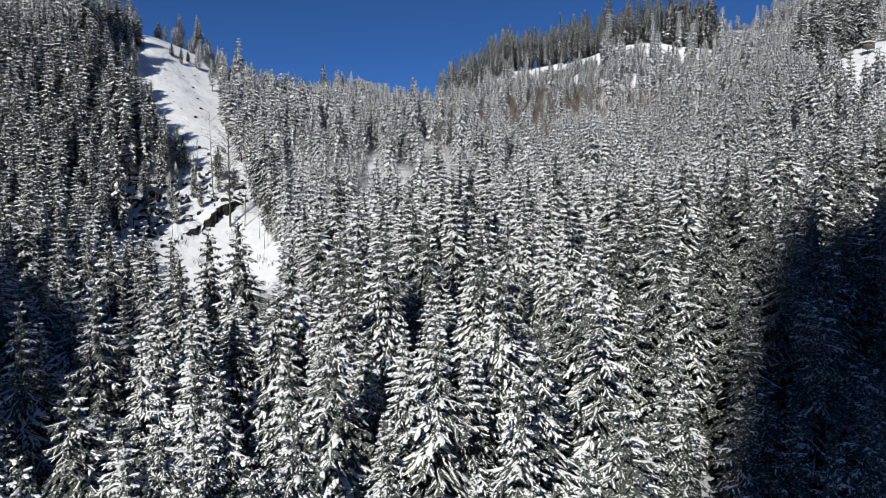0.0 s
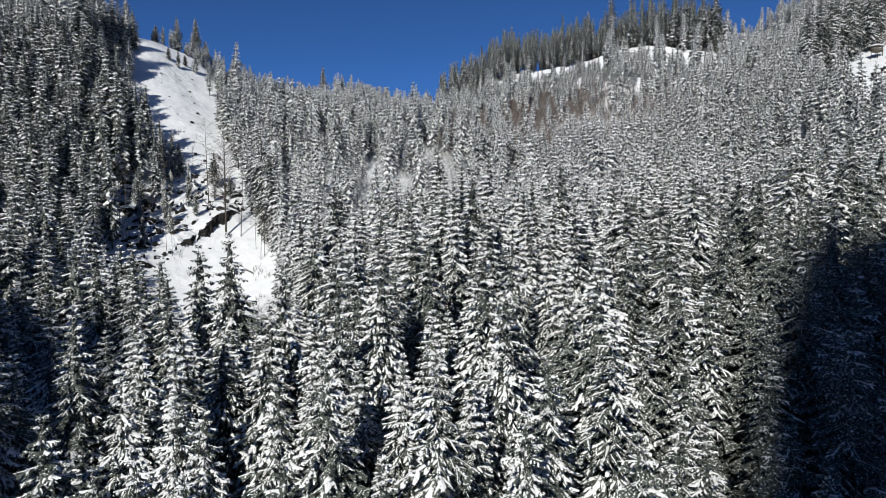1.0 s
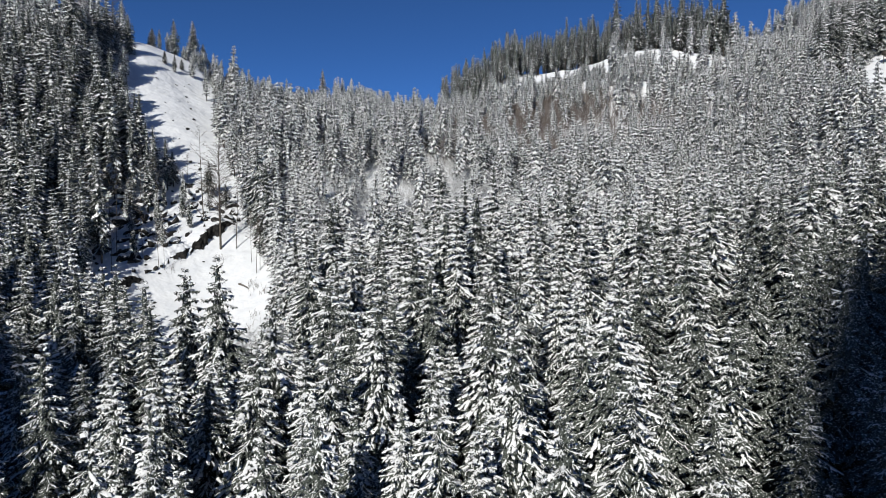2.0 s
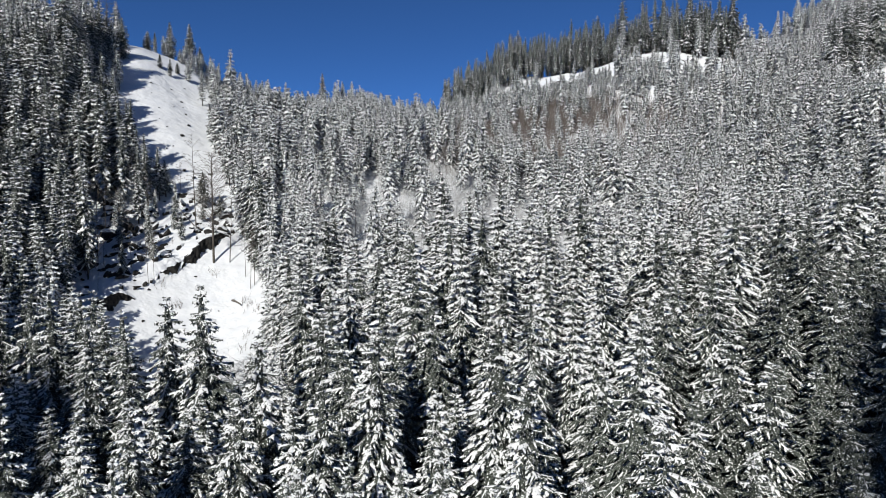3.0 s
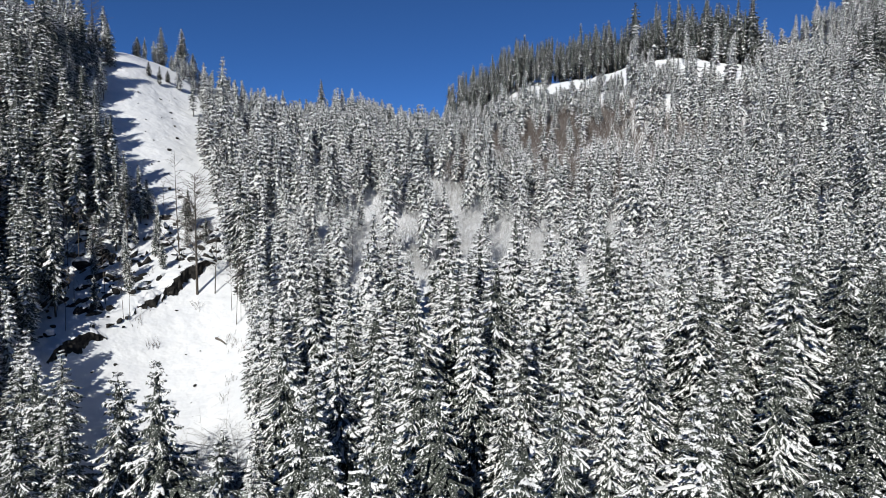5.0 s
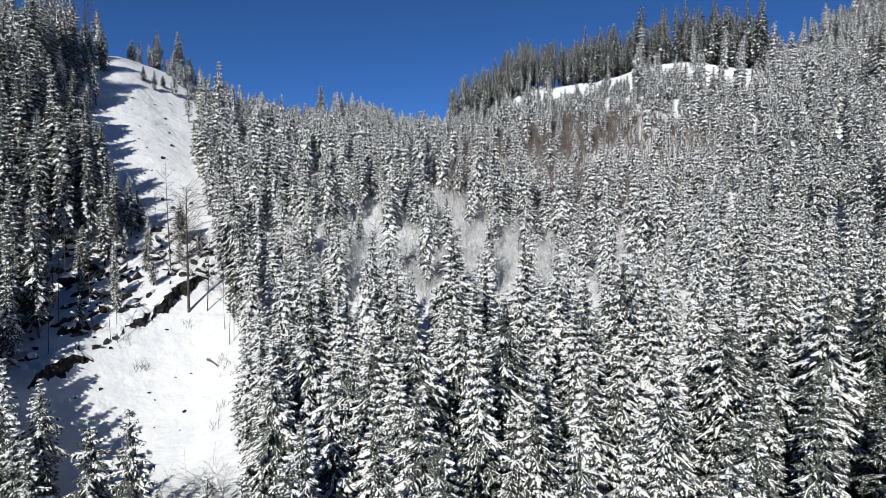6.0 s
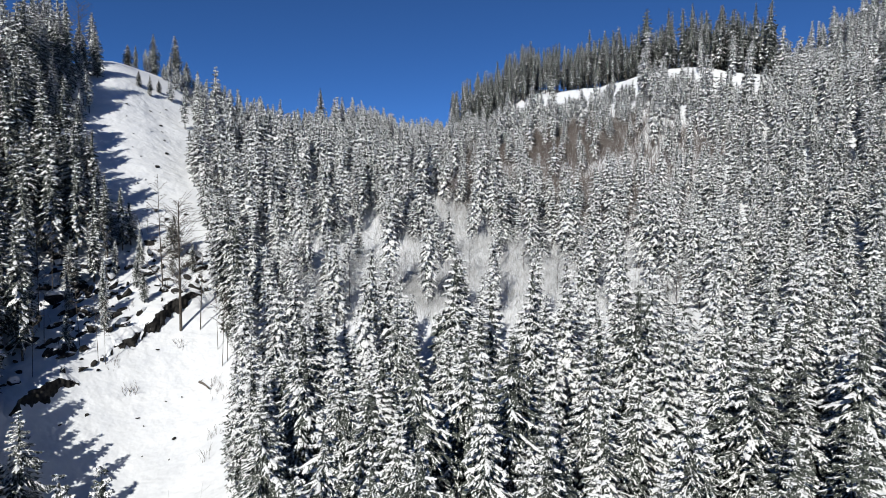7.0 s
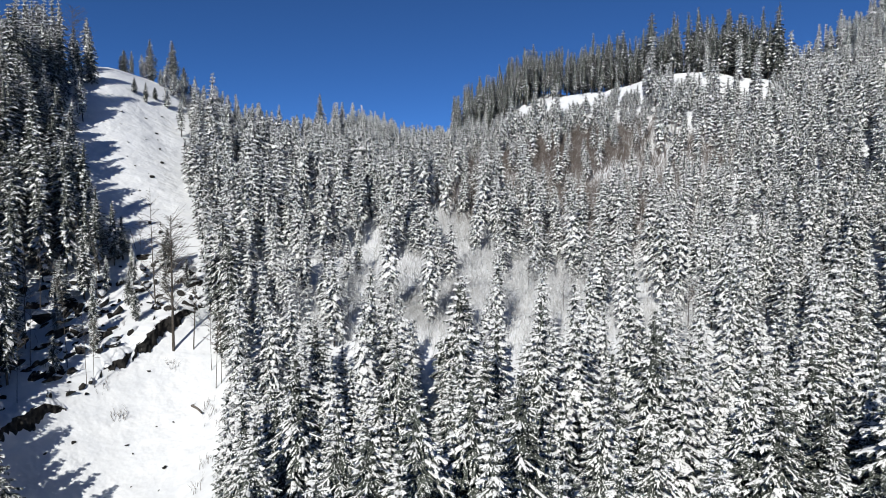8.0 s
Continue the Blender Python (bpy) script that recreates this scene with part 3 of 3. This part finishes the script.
def rock(name, label, group, x, y, sx, sy, sz, seed, sink=0.35, turn=0.0, snow=True, cap=0.16):
    g = np.random.RandomState(seed)
    ob = tagged(new(name), label, "rock", group)
    ob.matrix_basis = pose(x, y, seat(x, y) + sz * (1 - 2 * sink), 0, 0, turn)
    v, t = boulder_shape(g, sx, sy, sz)
    part("stone", v, t, ROCK, ob)
    if snow:
        c = v.mean(0)
        lo = v[:, 2] < sz * (0.12 + 0.25 * np.sin(v[:, 0] / sx * 3 + seed))
        up = v + np.array([0, 0, 1]) * cap * np.clip(v[:, 2:3] / sz, 0, 1) + (v - c) * 0.03
        top = t[~lo[t].any(1)]
        if len(top) > 6:
            pv, pt = pick(up, top)
            s = part("snow_cap", pv, pt, SNOW, ob, "rounded cap of snow")
            s.data.polygons.foreach_set("use_smooth", np.ones(len(pt), bool))
    return ob


g = np.random.RandomState(41)
# the ledge across the foot of the chute
def ledge(ax, ay, bx, by, high, seed):
    """A broken rock face across the slope, with a lip of snow along its top."""
    g = np.random.RandomState(seed)
    d = math.hypot(bx - ax, by - ay)
    ux, uy = (bx - ax) / d, (by - ay) / d
    nx, ny = uy, -ux                                   # downhill
    n, m = int(d * 4), 9
    u = np.linspace(0, 1, n)[:, None] * np.ones((1, m))
    w = np.ones((n, 1)) * np.linspace(0, 1, m)[None]
    c = d * u
    wob = 0.7 * np.sin(1.1 * c + seed) + 0.35 * np.sin(3.1 * c + 2.0 * w + seed) + 0.22 * np.sin(7.3 * c - 5 * w)
    chip = 0.45 * (np.abs(((c * 0.9 + 0.6 * w + 0.3 * np.sin(2 * c)) % 1) - 0.5) + np.abs(((w * 2.3 - 0.4 * c) % 1) - 0.5)) + g.uniform(-0.1, 0.1, (n, m))
    ends = np.sin(math.pi * np.clip(u, 0.02, 0.98)) ** 0.5
    off = 1.15 + 0.5 * wob + chip - 0.55 * w - 0.9 * (w < 0.02)
    x, y = ax + ux * c + nx * off, ay + uy * c + ny * off
    foot = height(ax + ux * c + nx * 2.3, ay + uy * c + ny * 2.3) - 0.6
    top = height(ax + ux * c - nx * 1.2, ay + uy * c - ny * 1.2) - 0.05
    z = foot + (top - foot) * (0.2 + 0.8 * ends * high) * w ** 0.9 + g.uniform(-0.06, 0.06, (n, m))
    v = np.stack([x, y, z], -1).reshape(-1, 3)
    i0 = (np.arange(n - 1)[:, None] * m + np.arange(m - 1)[None]).ravel()
    t = np.concatenate([np.stack([i0, i0 + m, i0 + m + 1], -1), np.stack([i0, i0 + m + 1, i0 + 1], -1)])
    ob = tagged(new("rock_ledge"), "dark broken rock ledge with a lip of snow above", "rock")
    part("rock_face", v, t, ROCK, ob)
    k = 7
    e = np.ones((n, 1)) * np.linspace(0, 1, k)[None]
    cu = d * np.linspace(0, 1, n)[:, None] * np.ones((1, k))
    lip = 0.30 + 0.16 * np.sin(1.9 * cu + seed) + 0.1 * np.sin(5.3 * cu)
    reach = off[:, -1:] + 0.12 + 0.12 * np.sin(2.7 * cu)
    back = -3.2
    oo = reach + (back - reach) * e
    arch = np.sqrt(np.clip(1 - (1 - np.clip(e * 3.0, 0, 1)) ** 2, 0, 1))
    zz = z[:, -1:] * (1 - e) + (height(ax + ux * cu + nx * back, ay + uy * cu + ny * back) - 0.1) * e + (arch - 0.35) * lip * (1 - 0.85 * e)
    v = np.stack([ax + ux * cu + nx * oo, ay + uy * cu + ny * oo, zz], -1).reshape(-1, 3)
    i0 = (np.arange(n - 1)[:, None] * k + np.arange(k - 1)[None]).ravel()
    t = np.concatenate([np.stack([i0, i0 + k, i0 + k + 1], -1), np.stack([i0, i0 + k + 1, i0 + 1], -1)])
    s = part("snow_lip", v, t, SNOW, ob, "rounded overhanging lip of snow")
    s.data.polygons.foreach_set("use_smooth", np.ones(len(t), bool))
    return ob


ledge(-71.6, 134.4, -66.6, 145.0, 1.05, 1)
ledge(-65.3, 151.0, -59.8, 160.5, 0.7, 2)
ledge(-61.6, 156.5, -55.6, 171.0, 1.35, 3)
for i, (x, y, b) in enumerate(((-66.2, 146.6, 0.7), (-65.4, 148.6, 0.55), (-64.6, 150.0, 0.6), (-59.0, 160.0, 0.6), (-56.0, 171.6, 0.9), (-54.8, 171.0, 0.7), (-53.8, 172.0, 0.6), (-57.0, 173.5, 0.9), (-55.5, 174.5, 0.8), (-59.0, 175.0, 0.9))):
    rock("ledge_rock", "dark broken rock beside a ledge, snow on top", "rocks of the ledge", x, y, b * 1.3, b, b * 1.1, 140 + i, 0.4, 47.0 * i, i % 2 == 0, 0.3)
# crags in the snow above the ledge
placed = 0
for i in range(900):
    x, y = g.uniform(-92, -56), g.uniform(147, 186)
    above = (y - 151.0) * 0.5 - (x + 65.3) * 0.87            # uphill of the ledge's line
    if above < 1.5 or x < -92 + 0.3 * (y - 147) or np.sin(0.5 * x + 0.45 * y) + 0.6 * np.sin(1.3 * x - 0.5 * y) < 0.0 or (x > -60 and y < 172) or y > 184 + 0.5 * (x + 60) or placed > 90:
        continue
    placed += 1
    b = g.uniform(0.25, 1.1)
    rock("crag_rock", "dark rock breaking through snow on a steep slope", "rocks of the crag", x, y, b * g.uniform(1.0, 3.0), b * g.uniform(0.4, 0.8), b * g.uniform(0.8, 1.5), 200 + i, 0.42, 74 + g.uniform(-25, 25), b > 0.8, 0.35)
for i in range(70):
    x, y = g.uniform(-90, -67), g.uniform(134, 158)
    if y < 146 - 2.2 * (x + 66.3) * 0.5 - 6 and x > -72:
        continue
    b = g.uniform(0.2, 0.7)
    rock("crag_rock", "dark rock breaking through snow on a steep slope", "rocks of the crag", x, y, b * g.uniform(0.8, 2.2), b * g.uniform(0.7, 1.1), b * g.uniform(0.8, 1.4), 600 + i, 0.36, 55 + g.uniform(-35, 35), b > 0.5, 0.3)
# broken slabs lying down the slope, and boulders deep in snow
placed = 0
for i in range(600):
    x, y = g.uniform(-86, -66), g.uniform(143, 166)
    if np.sin(0.75 * x + 0.2 * y) + 0.7 * np.sin(0.35 * x - 0.8 * y + 1) < 0.15 or (y - 151.0) * 0.5 - (x + 65.3) * 0.87 < 2.0 or placed > 75:
        continue
    placed += 1
    b = g.uniform(0.3, 0.95)
    rock("dark_rock", "dark bare rock poking out of shaded snow", "dark rocks of the crag", x, y, b * g.uniform(1.4, 4.0), b * g.uniform(0.35, 0.65), b * g.uniform(0.9, 1.5), 800 + i, 0.42, 78 + g.uniform(-16, 16), False)
placed = 0
for i in range(600):
    x, y = g.uniform(-80, -55), g.uniform(150, 184)
    if (y - 151.0) * 0.5 - (x + 65.3) * 0.87 < 1.2 or x + 0.35 * (y - 160) < -76 or (x > -58 and y < 170) or placed > 45:
        continue
    placed += 1
    b = g.uniform(0.5, 1.3)
    rock("snowy_boulder", "boulder rounded by thick snow on a steep slope", "boulders of the crag", x, y, b * g.uniform(0.9, 1.6), b * g.uniform(0.7, 1.0), b * g.uniform(0.8, 1.2), 1500 + i, 0.40, 55 + g.uniform(-40, 40), True, 0.45)
# stones that rolled onto the open snow
for i, (x, y, b) in enumerate(((-57.1, 156.0, 0.35), (-54.5, 142.7, 0.32), (-47.1, 139.6, 0.42), (-53.0, 141.5, 0.2), (-49, 147.5, 0.2), (-51.5, 146.5, 0.22), (-61.5, 140.2, 0.4), (-64.0, 137.0, 0.3), (-64.2, 148.2, 0.5), (-66.0, 147.0, 0.6),
                               (-50.5, 136.0, 0.18), (-46.0, 135.5, 0.15), (-86.5, 226.0, 0.6), (-90.0, 232, 0.5), (-84.0, 214, 0.6), (-95.0, 240, 0.5), (-72.0, 193, 0.7), (-75.5, 195, 0.6), (-101, 246, 0.5))):
    rock("loose_stone", "small dark stone lying on open snow", "stones on the open snow", x, y, b * 1.3, b, b * 0.8, 300 + i, 0.3, 40.0 * i, False)

placed = 0
for i in range(200):
    x, y = g.uniform(-112, -66), g.uniform(184, 256)
    if not in_chute(x, y, -2.0) or placed > 20:
        continue
    placed += 1
    b = g.uniform(0.12, 0.42)
    rock("loose_stone", "small dark stone lying on open snow", "stones on the open snow", x, y, b * g.uniform(1.0, 2.0), b, b * 0.9, 2200 + i, 0.34, g.uniform(0, 180), b > 0.22, 0.2)
for i, (x, y, b) in enumerate(((152.0, 226.5, 1.3), (154.5, 228.0, 0.9), (149.5, 225.5, 1.0), (157.0, 230.0, 0.8))):
    rock("glade_rock", "dark boulder with a snow cap below the hide", "rocks of the glade", x, y, b * 1.4, b, b, 400 + i, 0.35, 60.0 * i, True, 0.3)


# ---- bare trees ----
def limb_tris(paths):
    """Thin three-sided limbs along paths of (points, first radius, last radius)."""
    V, T, c = [], [], 0
    for pts, r0, r1 in paths:
        pts = np.asarray(pts)
        n = len(pts)
        d = np.gradient(pts, axis=0)
        d /= np.linalg.norm(d, axis=1)[:, None] + 1e-9
        a = np.cross(d, np.where(abs(d[:, 2:3]) > 0.9, [[1.0, 0, 0]], [[0, 0, 1.0]]))
        a /= np.linalg.norm(a, axis=1)[:, None] + 1e-9
        b = np.cross(d, a)
        r = np.linspace(r0, r1, n)[:, None]
        sides = 6 if r0 > 0.1 else 3
        for i in range(sides):
            w = 2 * math.pi * i / sides
            V.append(pts + r * (math.cos(w) * a + math.sin(w) * b))
        for i in range(sides):
            j = (i + 1) % sides
            for k in range(n - 1):
                p, q = c + i * n + k, c + j * n + k
                T += [(p, q, q + 1), (p, q + 1, p + 1)]
        c += sides * n
    return np.concatenate(V), np.array(T)


def bare_paths(seed, tall, spread, branches, first=0.35, girth=0.009, lean=0.0):
    g = np.random.RandomState(seed)
    s = np.linspace(0, 1, 9)
    bend = g.uniform(-0.012, 0.012, 2) * tall
    trunk = np.stack([bend[0] * np.sin(3 * s) + lean * tall * s, bend[1] * np.sin(2.4 * s), tall * s - 0.6 * (s == 0)], -1)
    stems, twigs = [(trunk, tall * girth, tall * girth * 0.15)], []
    for i in range(branches):
        k = first + (0.97 - first) * (i + g.uniform(0, 1)) / branches
        base = np.array([np.interp(k, s, trunk[:, j]) for j in range(3)])
        a = g.uniform(0, 6.283)
        L = spread * (0.25 + 0.6 * math.sin(math.pi * (0.12 + 0.86 * ((k - first) / (1 - first)) ** 0.8))) * g.uniform(0.6, 1.25) + 0.3
        u = np.linspace(0, 1, 5)[:, None]
        d = np.array([math.cos(a), math.sin(a), 0])
        rise = g.uniform(0.4, 1.5)
        br = base + d * u * L + np.array([0, 0, 1]) * (rise * u - 0.35 * u * u) * L + g.normal(0, 0.03, (5, 3)) * u * L
        stems.append((br, max(tall * girth * 0.22 * (1.2 - k), 0.04), 0.018))
        for j in range(6):
            m = 0.8 + j * 0.53
            p = br[int(m)] + (br[min(int(m) + 1, 4)] - br[int(m)]) * (m % 1)
            e = d * g.uniform(0.3, 0.9) + np.array([-d[1], d[0], 0]) * g.choice((-1, 1)) * g.uniform(0.4, 1) + np.array([0, 0, g.uniform(-0.3, 0.5)])
            q = p + e * L * 0.35 * g.uniform(0.5, 1.2)
            twigs.append((np.stack([p, (p + q) / 2 + g.normal(0, 0.04, 3), q]), 0.032, 0.012))
    return stems, twigs


def bare_tree(name, label, category, x, y, tall, spread, branches, seed, first=0.35, girth=0.009, lean=0.0, fine=TWIG):
    ob = tagged(new(name), label, category)
    ob.matrix_basis = pose(x, y, seat(x, y), 0, 0, 0)
    stems, twigs = bare_paths(seed, tall, spread, branches, first, girth, lean)
    part("trunk", *limb_tris(stems[:1]), BARK if girth < 0.012 else TWIG, ob)
    part("branchwork", *limb_tris(stems[1:]), fine, ob)
    part("twig_tips", *limb_tris(twigs), fine, ob)
    return ob


bare_tree("bare_larch", "tall leafless larch with grey trunk rising from the snow", "bare tree", -54.9, 161.0, 25.5, 6.0, 130, 1, 0.28, 0.011)
bare_tree("bare_larch", "slender leafless larch stem beside rocks", "bare tree", -62.0, 169.0, 24.0, 2.6, 26, 2, 0.30, 0.006, -0.02)
for i, (x, y, h) in enumerate(((-124.0, 247.0, 21.0), (-128.5, 238.0, 22.0))):
    bare_tree("crest_larch", "leafless brown larch among dark spruces on the crest", "bare tree", x, y, h, 5.5, 60, 90 + i, 0.3, 0.007)
bare_tree("bare_larch", "leaning leafless stem on open snow", "bare tree", -51.5, 162.0, 15.0, 2.0, 16, 3, 0.35, 0.008, 0.05)
for i, (x, y, h) in enumerate(((-64.8, 149.5, 13.0), (-63.7, 149.8, 12.0), (-46.5, 158.0, 12.0), (-44.2, 154.0, 14.0), (-43.6, 155.0, 13.0), (-72.0, 166.0, 15.0), (-79.5, 160.0, 16.0), (-85.0, 164.0, 17.0), (-76.0, 178.0, 12.0), (-70.5, 180.5, 10.0), (-69.0, 151.0, 14.0), (-73.5, 148.0, 15.0), (-77.0, 152.0, 17.0), (-81.0, 149.0, 15.0), (-75.0, 158.0, 13.0), (-84.0, 156.0, 16.0), (-79.0, 171.0, 14.0), (-88.0, 170.0, 16.0), (-71.0, 141.0, 12.0), (-78.0, 143.0, 14.0))):
    bare_tree("thin_birch", "thin leafless stem with few twigs standing in snow", "bare tree", x, y, h, 1.7, 14, 20 + i, 0.4, 0.006, (-0.05, 0.03, 0.0, 0.04, -0.02)[i % 5])
for i, (x, y, h) in enumerate(((-34.0, 166.0, 15.0), (-27.0, 170.0, 12.0), (-18.0, 172.0, 11.0), (-8.0, 168.0, 9.0), (2.0, 172.0, 9.0), (14.0, 176.0, 9.0), (28.0, 178.0, 9.0), (-13.0, 163.0, 8.0), (20.0, 168.0, 8.0), (8.0, 164.0, 8.0), (34.0, 170.0, 8.0), (-22.0, 163.0, 10.0), (38.0, 150.0, 14.0), (30.0, 140.0, 12.0), (-30.5, 160.0, 11.0), (46.0, 112.0, 10.0), (-35.0, 103.0, 8.0), (-30.5, 101.5, 9.0), (-38.0, 101.0, 7.0), (-28.0, 91.0, 10.0), (-31.0, 96.5, 10.0), (-35.0, 94.0, 9.0), (-29.0, 104.0, 8.0), (-25.5, 95.0, 10.0), (-26.0, 101.0, 9.0), (12.0, 92.0, 12.0), (36.0, 66.0, 11.0), (41.0, 74.0, 12.0))):
    bare_tree("frosted_alder", "leafless alder with rime-white twigs among spruces", "bare tree", x, y, h, 5.5, 40, 50 + i, 0.2, 0.008, 0.0, RIME)

for i, (x, y, h, tilt, turn) in enumerate(((-63.5, 171.5, 9.0, 52, 150), (-67.0, 176.0, 8.0, 60, 120), (-71.0, 168.0, 7.0, 48, 200), (-60.5, 181.0, 6.0, 55, 100), (-74.0, 185.0, 7.0, 50, 130))):
    snag = tagged(new("leaning_snag"), "dead grey stem leaning over snowy rocks", "dead tree")
    snag.matrix_basis = pose(x, y, seat(x, y), 0, 0, turn) @ pose(0, 0, 0, 0, tilt, 0)
    stems, twigs = bare_paths(80 + i, h, 1.6, 12, 0.3, 0.013)
    part("trunk", *limb_tris(stems[:1]), TWIG, snag)
    part("branchwork", *limb_tris(stems[1:]), TWIG, snag)

# a fallen stem and low scrub on the open snow
log = tagged(new("fallen_log"), "short grey log half buried in snow", "log")
log.matrix_basis = pose(-47.2, 150.6, seat(-47.2, 150.6) + 0.18, 0, 0, -38)
s = np.linspace(0, 1, 7)
part("stem", *limb_tris([(np.stack([3.4 * s, 0.15 * np.sin(4 * s), 0.05 - 0.55 * s], -1), 0.22, 0.14)]), TWIG, log)
part("root_stub", *limb_tris([(np.stack([0 * s, 0.2 + 0.5 * s, 0.3 * s], -1), 0.10, 0.03)]), TWIG, log)


def scrub(name, label, spots, seed, stems, tall, wide, mat):
    """Many thin upright twigs, too many to count."""
    g = np.random.RandomState(seed)
    V = []
    for x, y in spots:
        n = g.randint(stems // 2, stems)
        px, py = x + g.normal(0, wide, n), y + g.normal(0, wide, n)
        pz = height(px, py)
        h, a = tall * g.uniform(0.4, 1.15, n), g.uniform(0, 6.283, n)
        w = g.uniform(0.02, 0.05, n)
        lean = g.normal(0, 0.22, (n, 2)) * h[:, None]
        for side in (0.0, 0.5):
            sx, sy = lean[:, 0] * side, lean[:, 1] * side
            b = np.stack([px + sx, py + sy, pz + h * side * 0.9 - 0.1], -1)
            spread = g.normal(0, 0.3, (n, 2)) * h[:, None] * (side > 0)
            e = np.stack([px + lean[:, 0] + spread[:, 0], py + lean[:, 1] + spread[:, 1], pz + h], -1)
            d = np.stack([np.cos(a) * w, np.sin(a) * w, 0 * w], -1)
            V.append(np.stack([b - d, b + d, e], 1).reshape(-1, 3))
            f = np.stack([-np.sin(a) * w, np.cos(a) * w, 0 * w], -1)
            V.append(np.stack([b - f, b + f, e], 1).reshape(-1, 3))
    v = np.concatenate(V)
    ob = new(name, raw_mesh(name, v, np.arange(len(v)).reshape(-1, 3), [mat]))
    return tagged(ob, label, "brushwood", kind="stuff")


g = np.random.RandomState(61)
spots = []
for cx, cy, rx, ry, n in ((36, 248, 44, 44, 1000), (38, 268, 26, 18, 420), (26, 222, 32, 18, 300), (86, 247, 12, 20, 90), (60, 178, 18, 8, 40)):
    r, a = np.sqrt(g.uniform(0, 1, n)), g.uniform(0, 6.283, n)
    spots += list(zip(cx + rx * r * np.cos(a), cy + ry * r * np.sin(a)))
scrub("bare_brushwood", "grey-brown leafless brushwood between snowy spruces", spots, 62, 20, 5.0, 3.0, BRUSH)
spots = []
for cx, cy, rx, ry, n in ((14, 200, 32, 20, 420), (-18, 170, 20, 14, 160), (12, 166, 30, 14, 240), (-35, 200, 12, 10, 30)):
    r, a = np.sqrt(g.uniform(0, 1, n)), g.uniform(0, 6.283, n)
    spots += list(zip(cx + rx * r * np.cos(a), cy + ry * r * np.sin(a)))
scrub("rimed_brushwood", "pale brushwood white with rime between spruces", spots, 64, 26, 3.6, 3.2, RIME)
scrub("snow_scrub", "thin dry twigs sticking out of the snow", [(-57.5, 146.5), (-58.2, 147.2), (-44.0, 150.5), (-42.8, 148.5), (-41.0, 146.0), (-40.5, 139.0), (-39.5, 134.0), (-62.5, 151.0), (-54.0, 158.0), (-72.0, 150.0), (-75.0, 154.0), (-70.0, 158.0), (-78.0, 158.0), (-66.0, 162.0), (-73.0, 165.0), (-82.0, 152.0), (-76.0, 146.0), (-68.0, 170.0), (-64.0, 176.0), (-80.0, 164.0), (-86.0, 160.0)], 63, 14, 1.5, 0.7, BRUSH)


# ---- hunting hide on the far slope ----
def box(sx, sy, sz, x=0, y=0, z=0):
    v = np.array([(i, j, k) for i in (-0.5, 0.5) for j in (-0.5, 0.5) for k in (-0.5, 0.5)]) * (sx, sy, sz) + (x, y, z)
    t = np.array([(0, 1, 3), (0, 3, 2), (4, 6, 7), (4, 7, 5), (0, 4, 5), (0, 5, 1), (2, 3, 7), (2, 7, 6), (0, 2, 6), (0, 6, 4), (1, 5, 7), (1, 7, 3)])
    return v, t


PLANK = material("weathered_planks", (0.09, 0.075, 0.06), 0.85, (0.17, 0.15, 0.13), 2.5, 0.4, 10.0)
hide = tagged(new("hunting_hide"), "small raised wooden hide with snow on its roof", "hide")
hide.matrix_basis = pose(166.0, 248.0, seat(166.0, 248.0), 0, 0, 25)
for i, (x, y) in enumerate(((-1.5, -1.2), (1.5, -1.2), (-1.5, 1.2), (1.5, 1.2))):
    part("post", *box(0.18, 0.18, 4.6, x, y, 1.8), PLANK, hide)
part("floor", *box(3.3, 2.7, 0.15, 0, 0, 2.2), PLANK, hide)
part("wall", *box(3.2, 0.10, 1.0, 0, -1.3, 2.8), PLANK, hide)
part("wall", *box(0.10, 2.5, 1.6, -1.6, 0, 3.08), PLANK, hide)
part("wall", *box(0.10, 2.5, 1.6, 1.6, 0, 3.08), PLANK, hide)
part("wall", *box(3.2, 0.10, 1.7, 0, 1.3, 3.13), PLANK, hide)
part("roof", *box(4.0, 3.4, 0.14, 0, 0, 4.2), PLANK, hide)
part("snow_cap", *box(4.0, 3.4, 0.45, 0, 0, 4.5), SNOW, hide, "thick slab of snow on the roof")
